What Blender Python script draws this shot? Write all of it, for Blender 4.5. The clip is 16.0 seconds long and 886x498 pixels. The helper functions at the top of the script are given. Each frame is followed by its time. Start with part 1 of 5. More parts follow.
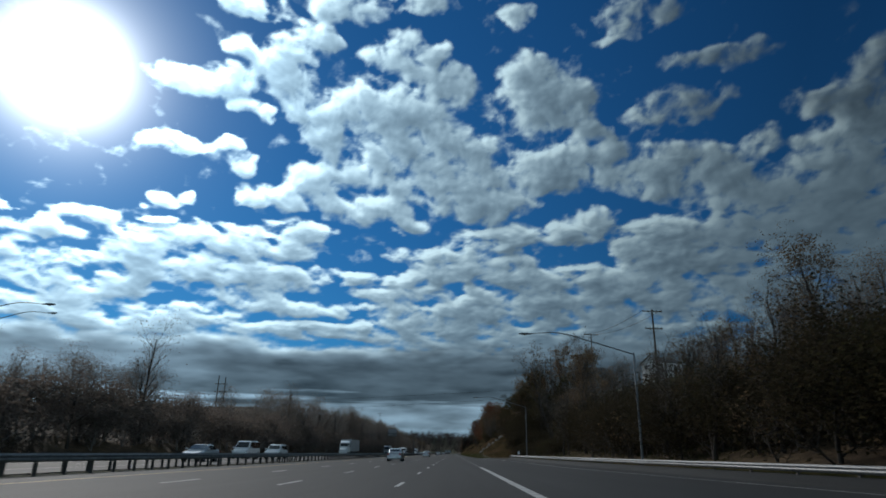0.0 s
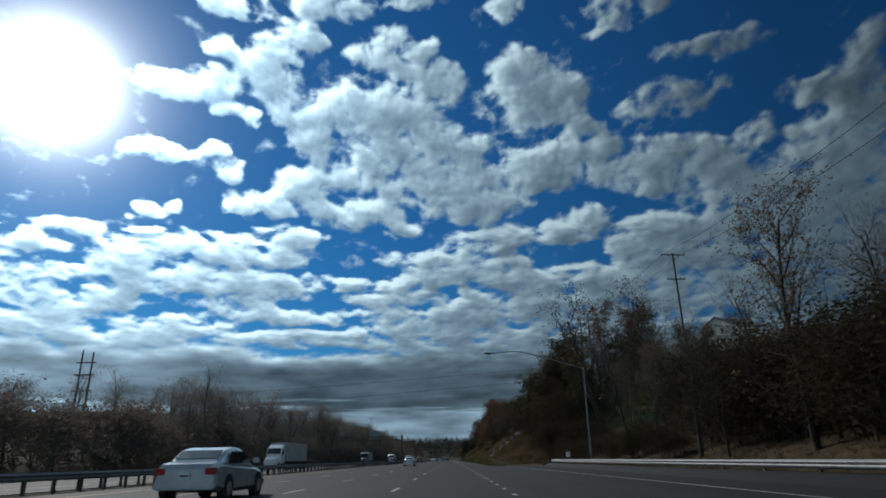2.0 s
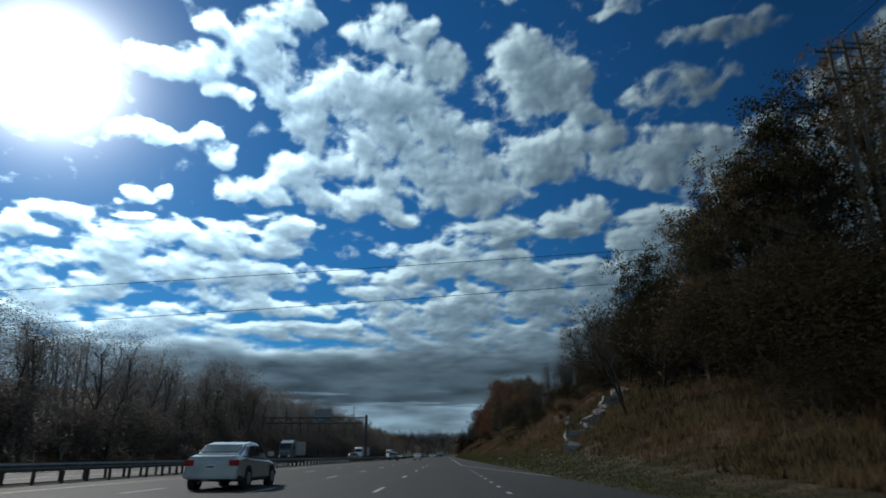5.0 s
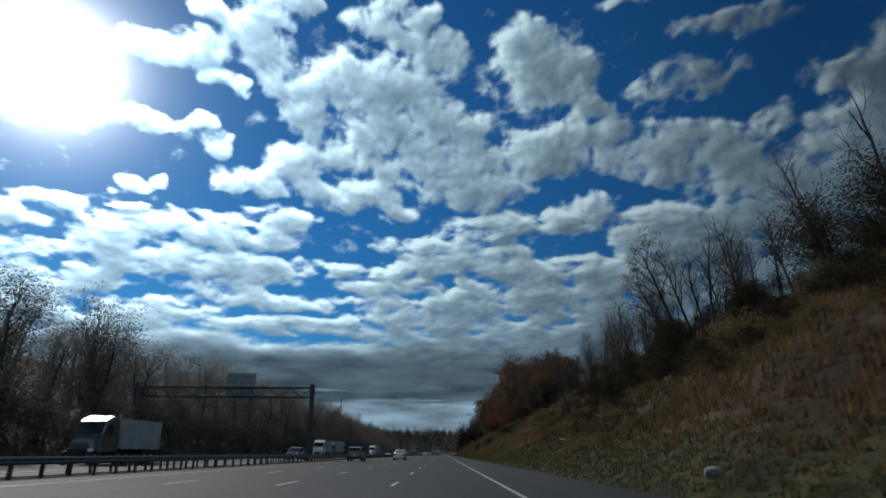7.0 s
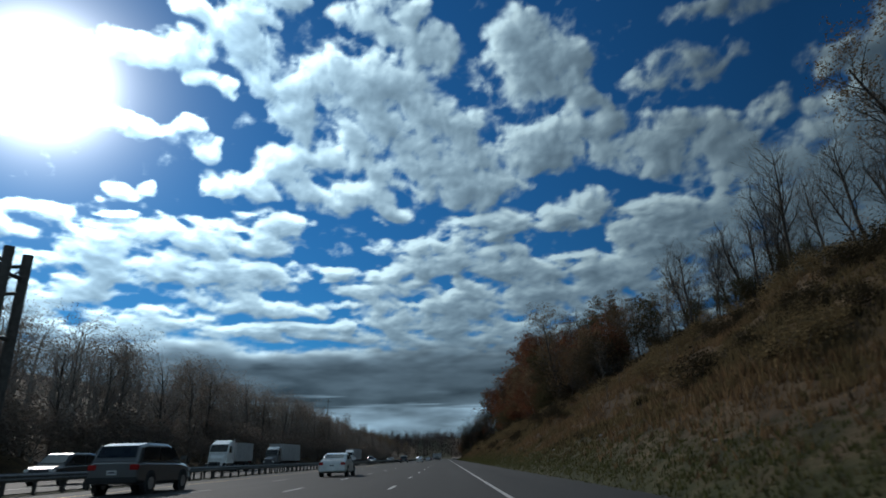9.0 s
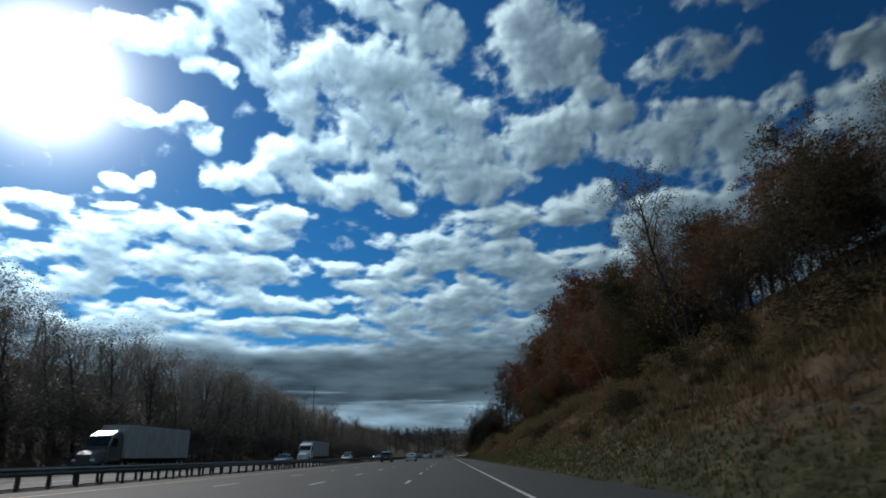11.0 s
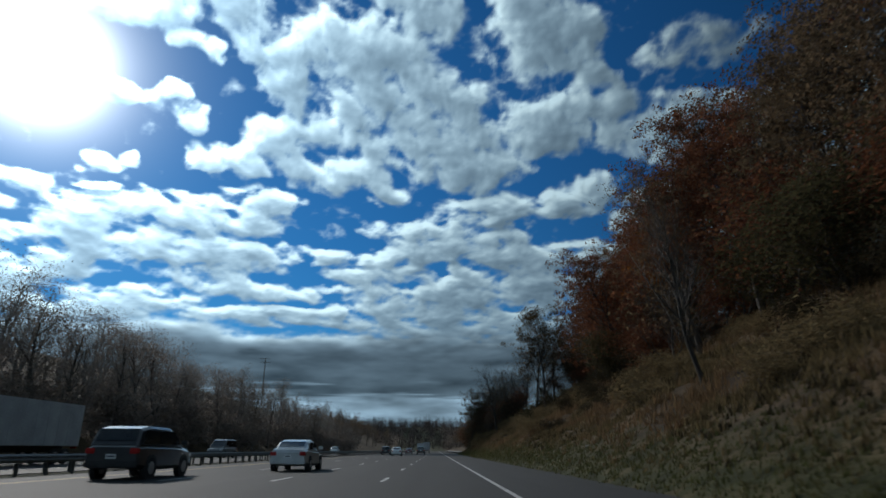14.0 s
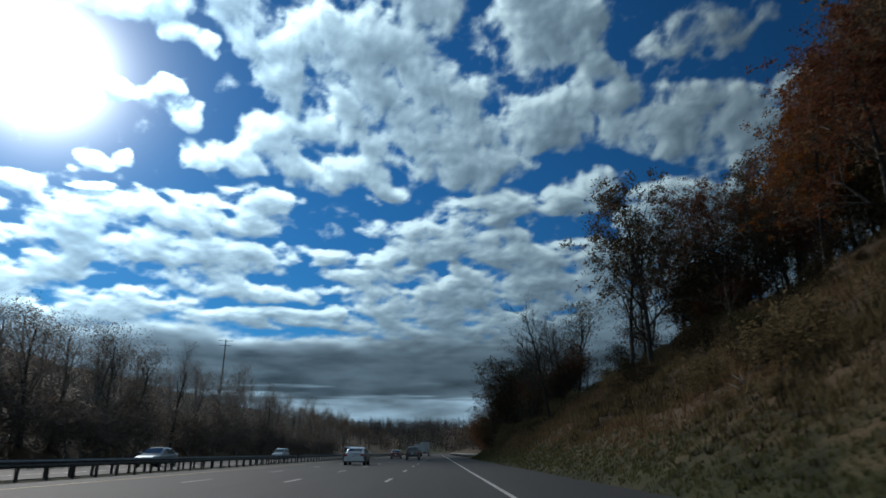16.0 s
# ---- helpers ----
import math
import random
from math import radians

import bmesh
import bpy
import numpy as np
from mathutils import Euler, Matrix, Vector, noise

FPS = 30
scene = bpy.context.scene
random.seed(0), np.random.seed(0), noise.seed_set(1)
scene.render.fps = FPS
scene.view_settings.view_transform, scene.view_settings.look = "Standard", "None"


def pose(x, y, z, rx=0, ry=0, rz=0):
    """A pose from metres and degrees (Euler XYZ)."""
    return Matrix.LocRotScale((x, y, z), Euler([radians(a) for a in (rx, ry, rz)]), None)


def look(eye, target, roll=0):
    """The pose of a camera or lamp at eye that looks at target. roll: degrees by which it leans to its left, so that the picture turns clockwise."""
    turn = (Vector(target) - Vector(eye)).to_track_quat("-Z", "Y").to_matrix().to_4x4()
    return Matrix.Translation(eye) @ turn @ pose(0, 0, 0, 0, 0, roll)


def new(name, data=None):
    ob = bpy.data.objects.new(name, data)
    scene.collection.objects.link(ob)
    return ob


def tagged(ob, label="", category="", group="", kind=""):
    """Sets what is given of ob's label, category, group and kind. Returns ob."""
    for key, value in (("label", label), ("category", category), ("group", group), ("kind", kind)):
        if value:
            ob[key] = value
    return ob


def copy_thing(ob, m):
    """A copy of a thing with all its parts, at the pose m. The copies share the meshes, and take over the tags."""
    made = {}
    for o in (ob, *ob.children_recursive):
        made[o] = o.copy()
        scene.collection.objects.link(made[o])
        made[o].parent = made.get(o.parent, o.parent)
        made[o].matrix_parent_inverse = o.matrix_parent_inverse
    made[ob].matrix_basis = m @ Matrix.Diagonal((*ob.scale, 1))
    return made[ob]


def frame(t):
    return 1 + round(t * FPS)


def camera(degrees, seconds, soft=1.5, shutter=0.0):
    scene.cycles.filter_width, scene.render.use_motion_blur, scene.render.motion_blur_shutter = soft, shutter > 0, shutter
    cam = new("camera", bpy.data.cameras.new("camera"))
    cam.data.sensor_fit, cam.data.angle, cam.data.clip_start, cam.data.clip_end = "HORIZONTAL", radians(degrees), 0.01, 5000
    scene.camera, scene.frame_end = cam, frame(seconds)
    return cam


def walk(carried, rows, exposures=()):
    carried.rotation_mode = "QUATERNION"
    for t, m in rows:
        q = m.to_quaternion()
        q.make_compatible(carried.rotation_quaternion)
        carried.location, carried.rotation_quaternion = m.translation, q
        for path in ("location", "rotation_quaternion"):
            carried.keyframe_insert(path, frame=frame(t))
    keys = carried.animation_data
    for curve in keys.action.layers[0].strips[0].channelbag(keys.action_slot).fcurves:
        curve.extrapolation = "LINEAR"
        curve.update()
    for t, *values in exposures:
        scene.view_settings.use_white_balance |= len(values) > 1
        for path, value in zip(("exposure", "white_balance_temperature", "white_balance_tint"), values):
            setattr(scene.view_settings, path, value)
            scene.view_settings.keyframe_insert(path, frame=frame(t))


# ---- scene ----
cam = camera(72.0, 16.0, 1.7, 0.12)
SPEED, EYE, TILT, LEAN, TURN = 29.5, 1.0, 18.94, -0.47, 0.43
# seconds, metres to the right, yaw, pitch, roll
ROWS = [
    (0.0, -0.02, 0.52, -0.42, -0.17),
    (0.5, 0.07, 0.34, -0.47, 1.35),
    (1.0, 0.16, 0.36, -0.53, 0.70),
    (1.5, 0.24, 0.10, -0.10, 1.08),
    (2.0, 0.31, -0.11, 0.10, 1.52),
    (2.5, 0.37, -0.21, -0.06, 1.20),
    (3.0, 0.42, -0.33, 0.01, 1.69),
    (3.5, 0.44, -0.27, -0.11, 1.61),
    (4.0, 0.44, -0.22, 0.09, 2.27),
    (4.5, 0.43, -0.26, -0.07, 1.31),
    (7.0, -0.09, -0.37, -0.38, -0.13),
    (7.5, 0.03, -0.30, -0.24, -0.03),
    (8.0, 0.13, -0.27, -0.15, 0.67),
    (8.5, 0.20, -0.57, -0.03, 0.33),
    (9.0, 0.26, -0.72, -0.03, 1.53),
    (11.5, -0.17, -0.21, -0.41, 1.02),
    (12.0, -0.15, -0.14, -0.60, 0.72),
    (12.5, -0.12, -0.18, -0.68, 0.65),
    (13.0, -0.07, -0.51, -0.59, -0.18),
    (13.5, -0.01, -0.71, -0.63, -0.08),
    (14.0, 0.04, -1.06, -0.68, -0.15),
    (14.5, 0.08, -1.23, -0.58, -0.14),
    (15.0, 0.10, -1.07, -0.48, 0.02),
    (15.5, 0.12, -0.86, -0.40, -0.64),
    (16.0, 0.13, -1.04, -0.48, 0.31),
]
walk(cam, [(t, Matrix.Translation((x, SPEED * t, EYE)) @ pose(0, 0, 0, TILT, LEAN, TURN) @ pose(0, 0, 0, 90 + pitch, roll, yaw)) for t, x, yaw, pitch, roll in ROWS], [(0.0, -0.08), (7.0, -0.01), (16.0, 0.09)])

# ---- light ----
SUN_AZ, SUN_EL = -37.2, 29.3          # degrees right of the road's heading, above the horizon
sun_way = Vector((math.sin(radians(SUN_AZ)) * math.cos(radians(SUN_EL)), math.cos(radians(SUN_AZ)) * math.cos(radians(SUN_EL)), math.sin(radians(SUN_EL))))
world = bpy.data.worlds.new("sky")
scene.world = world
world.use_nodes = True
wn, wl = world.node_tree.nodes, world.node_tree.links
wn.clear()
sky = wn.new("ShaderNodeTexSky")
sky.sky_type, sky.sun_disc = "NISHITA", False
sky.sun_elevation, sky.sun_rotation = radians(SUN_EL), radians(SUN_AZ)
sky.air_density, sky.dust_density, sky.ozone_density = 1.0, 0.1, 4.0
back = wn.new("ShaderNodeBackground")
back.inputs["Strength"].default_value = 0.085
# bright glow added round the sun, standing in for its glare
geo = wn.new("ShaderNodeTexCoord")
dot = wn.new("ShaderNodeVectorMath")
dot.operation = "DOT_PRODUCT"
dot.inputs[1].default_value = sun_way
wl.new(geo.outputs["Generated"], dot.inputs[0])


def world_math(op, a, b):
    n = wn.new("ShaderNodeMath")
    n.operation = op
    for i, v in enumerate((a, b)):
        if isinstance(v, (int, float)):
            n.inputs[i].default_value = v
        else:
            wl.new(v, n.inputs[i])
    return n.outputs[0]


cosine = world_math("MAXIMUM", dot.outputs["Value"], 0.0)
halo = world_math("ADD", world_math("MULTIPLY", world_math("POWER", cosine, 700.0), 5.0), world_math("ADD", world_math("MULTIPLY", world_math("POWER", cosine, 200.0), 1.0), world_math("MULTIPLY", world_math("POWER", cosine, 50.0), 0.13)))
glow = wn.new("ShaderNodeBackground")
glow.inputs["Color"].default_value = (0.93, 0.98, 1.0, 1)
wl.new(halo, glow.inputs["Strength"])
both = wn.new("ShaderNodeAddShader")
out = wn.new("ShaderNodeOutputWorld")
deep = wn.new("ShaderNodeMix")          # the deep blue of clear, dry autumn air
deep.data_type, deep.blend_type = "RGBA", "MULTIPLY"
deep.inputs["Factor"].default_value, deep.inputs["B"].default_value = 1.0, (0.11, 0.44, 0.68, 1)
wl.new(sky.outputs[0], deep.inputs["A"])
# clear air grows darker away from the sun
away = world_math("MULTIPLY", world_math("MAXIMUM", dot.outputs["Value"], 0.5), 1.15)
dark_air = wn.new("ShaderNodeMix")
dark_air.data_type, dark_air.blend_type = "RGBA", "MULTIPLY"
dark_air.inputs["Factor"].default_value = 1.0
wl.new(deep.outputs["Result"], dark_air.inputs["A"])
wl.new(away, dark_air.inputs["B"])
wl.new(dark_air.outputs["Result"], back.inputs["Color"])
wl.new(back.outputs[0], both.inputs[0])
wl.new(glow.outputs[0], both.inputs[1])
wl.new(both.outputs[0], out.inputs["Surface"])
sun = new("sun", bpy.data.lights.new("sun", "SUN"))
sun.data.energy, sun.data.angle, sun.data.color = 2.6, radians(0.6), (1.0, 0.96, 0.91)
sun.matrix_basis = look(sun_way * 100, (0, 0, 0))


# ---- small helpers ----
def smooth(a, b, x):
    t = np.clip((x - a) / (b - a), 0, 1)
    return t * t * (3 - 2 * t)


def lattice(ix, iy, seed):
    h = (ix * 374761393 + iy * 668265263 + seed * 974711) & 0x7FFFFFFF
    h = ((h ^ (h >> 13)) * 1274126177) & 0x7FFFFFFF
    return ((h ^ (h >> 16)) & 0xFFFF) / 32767.5 - 1.0


def value_noise(x, y, seed=0):
    x, y = np.asarray(x, float), np.asarray(y, float)
    ix, iy = np.floor(x).astype(np.int64), np.floor(y).astype(np.int64)
    fx, fy = x - ix, y - iy
    fx, fy = fx * fx * fx * (fx * (fx * 6 - 15) + 10), fy * fy * fy * (fy * (fy * 6 - 15) + 10)
    a, b = lattice(ix, iy, seed), lattice(ix + 1, iy, seed)
    c, d = lattice(ix, iy + 1, seed), lattice(ix + 1, iy + 1, seed)
    return (a * (1 - fx) + b * fx) * (1 - fy) + (c * (1 - fx) + d * fx) * fy


def fbm(x, y, octaves, seed=0, gain=0.5):
    total, amp = 0.0, 1.0
    for k in range(octaves):
        total = total + amp * value_noise(x * 0.8 + y * 0.6, y * 0.8 - x * 0.6, seed + k)
        x, y, amp = x * 2.03 + 17.1, y * 2.03 - 9.7, amp * gain
    return total


def mesh_of(name, verts, faces, mats, indices=None, shade=False):
    me = bpy.data.meshes.new(name)
    me.from_pydata(verts, [], faces)
    for m in mats:
        me.materials.append(m)
    if indices is not None:
        me.polygons.foreach_set("material_index", indices)
    if shade:
        me.polygons.foreach_set("use_smooth", [True] * len(me.polygons))
    me.update()
    return me


def part(name, bm, material, parent, label=""):
    me = bpy.data.meshes.new(name)
    bmesh.ops.recalc_face_normals(bm, faces=bm.faces)
    bm.to_mesh(me)
    bm.free()
    me.materials.append(material)
    ob = new(name, me)
    ob.parent = parent
    if label:
        ob["label"] = label
    return ob


def add_box(bm, x0, x1, y0, y1, z0, z1, bevel=0.0):
    made = bmesh.ops.create_cube(bm, size=1.0, matrix=Matrix.LocRotScale(((x0 + x1) / 2, (y0 + y1) / 2, (z0 + z1) / 2), None, (x1 - x0, y1 - y0, z1 - z0)))
    if bevel:
        edges = list({e for v in made["verts"] for e in v.link_edges})
        bmesh.ops.bevel(bm, geom=edges, offset=bevel, segments=2, affect="EDGES")


def add_tube(bm, a, b, r0, r1, sides=8):
    a, b = Vector(a), Vector(b)
    q = (b - a).to_track_quat("Z", "Y").to_matrix()
    rings = []
    for p, r in ((a, r0), (b, r1)):
        rings.append([bm.verts.new(p + q @ Vector((r * math.cos(2 * math.pi * k / sides), r * math.sin(2 * math.pi * k / sides), 0))) for k in range(sides)])
    for k in range(sides):
        bm.faces.new((rings[0][k], rings[0][(k + 1) % sides], rings[1][(k + 1) % sides], rings[1][k]))
    bm.faces.new(rings[0][::-1])
    bm.faces.new(rings[1])


def add_path(bm, pts, radii, sides=8):
    """One unbroken round bar along pts."""
    rings = []
    for i, (p, r) in enumerate(zip(pts, radii)):
        d = Vector(pts[min(i + 1, len(pts) - 1)]) - Vector(pts[max(i - 1, 0)])
        q = d.to_track_quat("Z", "Y").to_matrix()
        rings.append([bm.verts.new(Vector(p) + q @ Vector((r * math.cos(2 * math.pi * k / sides), r * math.sin(2 * math.pi * k / sides), 0))) for k in range(sides)])
    for a, b in zip(rings[:-1], rings[1:]):
        for k in range(sides):
            bm.faces.new((a[k], a[(k + 1) % sides], b[(k + 1) % sides], b[k]))
    bm.faces.new(rings[0][::-1])
    bm.faces.new(rings[-1])


def box_part(name, dims, material, parent, label="", bevel=0.0):
    bm = bmesh.new()
    add_box(bm, *dims, bevel)
    return part(name, bm, material, parent, label)


# ---- materials ----
def shader(name, rough=0.8, metal=0.0, spec=0.5):
    m = bpy.data.materials.new(name)
    m.use_nodes = True
    b = m.node_tree.nodes["Principled BSDF"]
    b.inputs["Roughness"].default_value, b.inputs["Metallic"].default_value = rough, metal
    b.inputs["Specular IOR Level"].default_value = spec
    return m, m.node_tree.nodes, m.node_tree.links, b


def ramp(nodes, links, source, stops):
    r = nodes.new("ShaderNodeValToRGB")
    while len(r.color_ramp.elements) < len(stops):
        r.color_ramp.elements.new(0.5)
    for e, (p, c) in zip(r.color_ramp.elements, stops):
        e.position, e.color = p, (*c, 1)
    links.new(source, r.inputs[0])
    return r.outputs["Color"]


def noise_of(nodes, links, scale, detail=4.0, coord=None, stretch=None):
    n = nodes.new("ShaderNodeTexNoise")
    n.inputs["Scale"].default_value, n.inputs["Detail"].default_value = scale, detail
    if coord is None:
        coord = nodes.new("ShaderNodeTexCoord").outputs["Object"]
    if stretch:
        mp = nodes.new("ShaderNodeMapping")
        mp.inputs["Scale"].default_value = stretch
        links.new(coord, mp.inputs["Vector"])
        coord = mp.outputs[0]
    links.new(coord, n.inputs["Vector"])
    return n.outputs["Fac"]


def blend(nodes, links, fac, a, b, mode="MIX"):
    n = nodes.new("ShaderNodeMix")
    n.data_type, n.blend_type = "RGBA", mode
    for sock, v in ((n.inputs["Factor"], fac), (n.inputs["A"], a), (n.inputs["B"], b)):
        if isinstance(v, (int, float)):
            sock.default_value = v
        elif isinstance(v, tuple):
            sock.default_value = (*v, 1)
        else:
            links.new(v, sock)
    return n.outputs["Result"]


def bump(nodes, links, bsdf, height, strength, distance):
    b = nodes.new("ShaderNodeBump")
    b.inputs["Strength"].default_value, b.inputs["Distance"].default_value = strength, distance
    links.new(height, b.inputs["Height"])
    links.new(b.outputs[0], bsdf.inputs["Normal"])


def mottled(name, colours, scale=3.0, rough=0.8, metal=0.0, relief=0.2, per_object=0.0, spec=0.3, stretch=None):
    """Two scales of noise over a ramp of colours."""
    m, n, l, b = shader(name, rough, metal, spec)
    coarse, fine = noise_of(n, l, scale, 4, stretch=stretch), noise_of(n, l, scale * 9, 3, stretch=stretch)
    mixed = n.new("ShaderNodeMath")
    mixed.operation = "MULTIPLY_ADD"
    mixed.inputs[1].default_value = 0.35
    l.new(fine, mixed.inputs[0])
    scaled = n.new("ShaderNodeMath")
    scaled.operation = "MULTIPLY"
    scaled.inputs[1].default_value = 0.65
    l.new(coarse, scaled.inputs[0])
    l.new(scaled.outputs[0], mixed.inputs[2])
    k = len(colours)
    colour = ramp(n, l, mixed.outputs[0], [(0.32 + 0.36 * i / max(1, k - 1), c) for i, c in enumerate(colours)])
    if per_object:
        info = n.new("ShaderNodeObjectInfo")
        tint = ramp(n, l, info.outputs["Random"], [(0, (1 - per_object,) * 3), (1, (1.0, 1.0, 1.0))])
        colour = blend(n, l, 1.0, colour, tint, "MULTIPLY")
    l.new(colour, b.inputs["Base Color"])
    if relief:
        bump(n, l, b, fine, relief, 0.02)
    return m


def leaf_material(name, colours):
    """Small autumn leaves, each island its own shade, with some light coming through."""
    m, n, l, b = shader(name, 0.9, 0, 0.06)
    g = n.new("ShaderNodeNewGeometry")
    info = n.new("ShaderNodeObjectInfo")
    colour = ramp(n, l, g.outputs["Random Per Island"], [(i / max(1, len(colours) - 1), c) for i, c in enumerate(colours)])
    tint = ramp(n, l, info.outputs["Random"], [(0, (0.6, 0.62, 0.6)), (1, (1.0, 1.0, 1.0))])
    colour = blend(n, l, 1.0, colour, tint, "MULTIPLY")
    l.new(colour, b.inputs["Base Color"])
    tr = n.new("ShaderNodeBsdfTranslucent")
    l.new(colour, tr.inputs["Color"])
    mix = n.new("ShaderNodeMixShader")
    mix.inputs[0].default_value = 0.42
    l.new(b.outputs[0], mix.inputs[1])
    l.new(tr.outputs[0], mix.inputs[2])
    l.new(mix.outputs[0], n["Material Output"].inputs["Surface"])
    return m


def asphalt_material():
    m, n, l, b = shader("asphalt", 0.82, 0, 0.2)
    co = n.new("ShaderNodeTexCoord").outputs["Object"]
    grain = noise_of(n, l, 55, 3, co)
    patch = noise_of(n, l, 0.25, 5, co, (1.0, 0.12, 1.0))
    streak = noise_of(n, l, 0.9, 4, co, (1.0, 0.02, 1.0))
    base = ramp(n, l, patch, [(0.3, (0.0108, 0.0118, 0.0122)), (0.7, (0.0195, 0.0206, 0.0209))])
    wear = ramp(n, l, streak, [(0.35, (0.72, 0.72, 0.74)), (0.65, (1.1, 1.1, 1.08))])
    c = blend(n, l, 1.0, base, wear, "MULTIPLY")
    speck = ramp(n, l, grain, [(0.3, (0.7, 0.7, 0.7)), (0.7, (1.25, 1.25, 1.25))])
    c = blend(n, l, 0.8, c, speck, "MULTIPLY")
    l.new(c, b.inputs["Base Color"])
    bump(n, l, b, grain, 0.35, 0.01)
    return m


def ground_material():
    """Mown verge by the road, dry tan and rusty growth further off, bare brown soil between."""
    m, n, l, b = shader("verge_and_slope", 0.95, 0, 0.1)
    co = n.new("ShaderNodeTexCoord").outputs["Object"]
    sep = n.new("ShaderNodeSeparateXYZ")
    l.new(co, sep.inputs[0])
    big, mid, fine = noise_of(n, l, 0.13, 5, co), noise_of(n, l, 0.8, 5, co), noise_of(n, l, 9, 4, co)
    dry = ramp(n, l, big, [(0.3, (0.032, 0.022, 0.014)), (0.45, (0.055, 0.038, 0.023)), (0.56, (0.080, 0.055, 0.031)), (0.7, (0.040, 0.028, 0.018))])
    green = ramp(n, l, mid, [(0.3, (0.024, 0.026, 0.012)), (0.55, (0.038, 0.041, 0.017)), (0.75, (0.056, 0.048, 0.026))])
    edge = n.new("ShaderNodeMath")
    edge.operation = "MULTIPLY_ADD"
    edge.inputs[1].default_value = 9.0
    l.new(mid, edge.inputs[0])
    other = n.new("ShaderNodeMath")
    other.operation = "MULTIPLY_ADD"
    other.inputs[1].default_value, other.inputs[2].default_value = -1.0, -30.0
    l.new(sep.outputs["X"], other.inputs[0])
    side = n.new("ShaderNodeMath")
    side.operation = "MAXIMUM"
    l.new(sep.outputs["X"], side.inputs[0])
    l.new(other.outputs[0], side.inputs[1])
    l.new(side.outputs[0], edge.inputs[2])
    far = n.new("ShaderNodeMapRange")
    far.inputs["From Min"].default_value, far.inputs["From Max"].default_value = 10.5, 14.0
    l.new(edge.outputs[0], far.inputs["Value"])
    c = blend(n, l, far.outputs[0], green, dry)
    # mown lawn on the rise before the house
    in_y, in_x = n.new("ShaderNodeMapRange"), n.new("ShaderNodeMapRange")
    in_y.inputs["From Min"].default_value, in_y.inputs["From Max"].default_value = 225.0, 214.0
    in_x.inputs["From Min"].default_value, in_x.inputs["From Max"].default_value = 26.0, 32.0
    l.new(sep.outputs["Y"], in_y.inputs["Value"])
    l.new(sep.outputs["X"], in_x.inputs["Value"])
    lawn = n.new("ShaderNodeMath")
    lawn.operation = "MULTIPLY"
    l.new(in_y.outputs[0], lawn.inputs[0])
    l.new(in_x.outputs[0], lawn.inputs[1])
    c = blend(n, l, lawn.outputs[0], c, (0.062, 0.072, 0.026))
    patchy = ramp(n, l, mid, [(0.32, (0.55, 0.55, 0.55)), (0.62, (1.15, 1.15, 1.15))])
    c = blend(n, l, 0.8, c, patchy, "MULTIPLY")
    spot = ramp(n, l, fine, [(0.3, (0.55, 0.55, 0.55)), (0.65, (1.2, 1.2, 1.2))])
    c = blend(n, l, 0.85, c, spot, "MULTIPLY")
    l.new(c, b.inputs["Base Color"])
    bump(n, l, b, fine, 0.6, 0.06)
    return m


ASPHALT = asphalt_material()
GROUND = ground_material()
WHITE_LINE = mottled("worn_white_paint", [(0.16, 0.16, 0.156), (0.31, 0.31, 0.30), (0.42, 0.42, 0.405)], 2.5, 0.7, relief=0.1)
YELLOW_LINE = mottled("worn_yellow_paint", [(0.28, 0.22, 0.08), (0.50, 0.36, 0.08)], 2.5, 0.7, relief=0.1)
STEEL = mottled("galvanised_steel", [(0.10, 0.104, 0.108), (0.155, 0.16, 0.164), (0.205, 0.21, 0.213)], 4, 0.6, 0.35, 0.05)
POST_STEEL = mottled("weathered_post_steel", [(0.045, 0.04, 0.036), (0.10, 0.093, 0.086)], 5, 0.75, 0.2, 0.1)
LAMP_STEEL = mottled("dull_pole_steel", [(0.11, 0.115, 0.12), (0.19, 0.195, 0.20)], 3, 0.55, 0.4, 0.05)
GLASS_LENS = mottled("lamp_lens", [(0.45, 0.45, 0.42), (0.6, 0.6, 0.56)], 8, 0.25, 0, 0)
POLE_WOOD = mottled("weathered_pole_wood", [(0.04, 0.031, 0.023), (0.085, 0.068, 0.054), (0.12, 0.10, 0.08)], 2, 0.9, relief=0.5, stretch=(4, 4, 0.4))
BARK = mottled("grey_brown_bark", [(0.032, 0.026, 0.022), (0.062, 0.052, 0.044), (0.095, 0.081, 0.069)], 3, 0.95, relief=0.7, per_object=0.45, stretch=(3, 3, 0.5))
PALE_BARK = mottled("pale_bark", [(0.22, 0.20, 0.17), (0.42, 0.39, 0.34)], 3, 0.9, relief=0.5, per_object=0.2, stretch=(3, 3, 0.6))
TWIG = mottled("dark_twigs", [(0.08, 0.066, 0.058), (0.15, 0.124, 0.106)], 6, 0.95, relief=0, per_object=0.4)
RUST = leaf_material("rust_leaves", [(0.105, 0.038, 0.025), (0.155, 0.056, 0.031), (0.19, 0.080, 0.039), (0.10, 0.050, 0.033)])
ORANGE = leaf_material("orange_leaves", [(0.20, 0.066, 0.017), (0.27, 0.108, 0.022), (0.17, 0.052, 0.018)])
# twigs and leaves across the road: veiling glare put in as lighter, greyer colour
FAR_TWIG = mottled("veil_pale_twigs", [(0.165, 0.146, 0.132), (0.26, 0.232, 0.21)], 6, 0.95, relief=0, per_object=0.35)
FAR_BROWN = leaf_material("veil_greyed_leaves", [(0.125, 0.100, 0.085), (0.18, 0.145, 0.122), (0.225, 0.18, 0.15)])
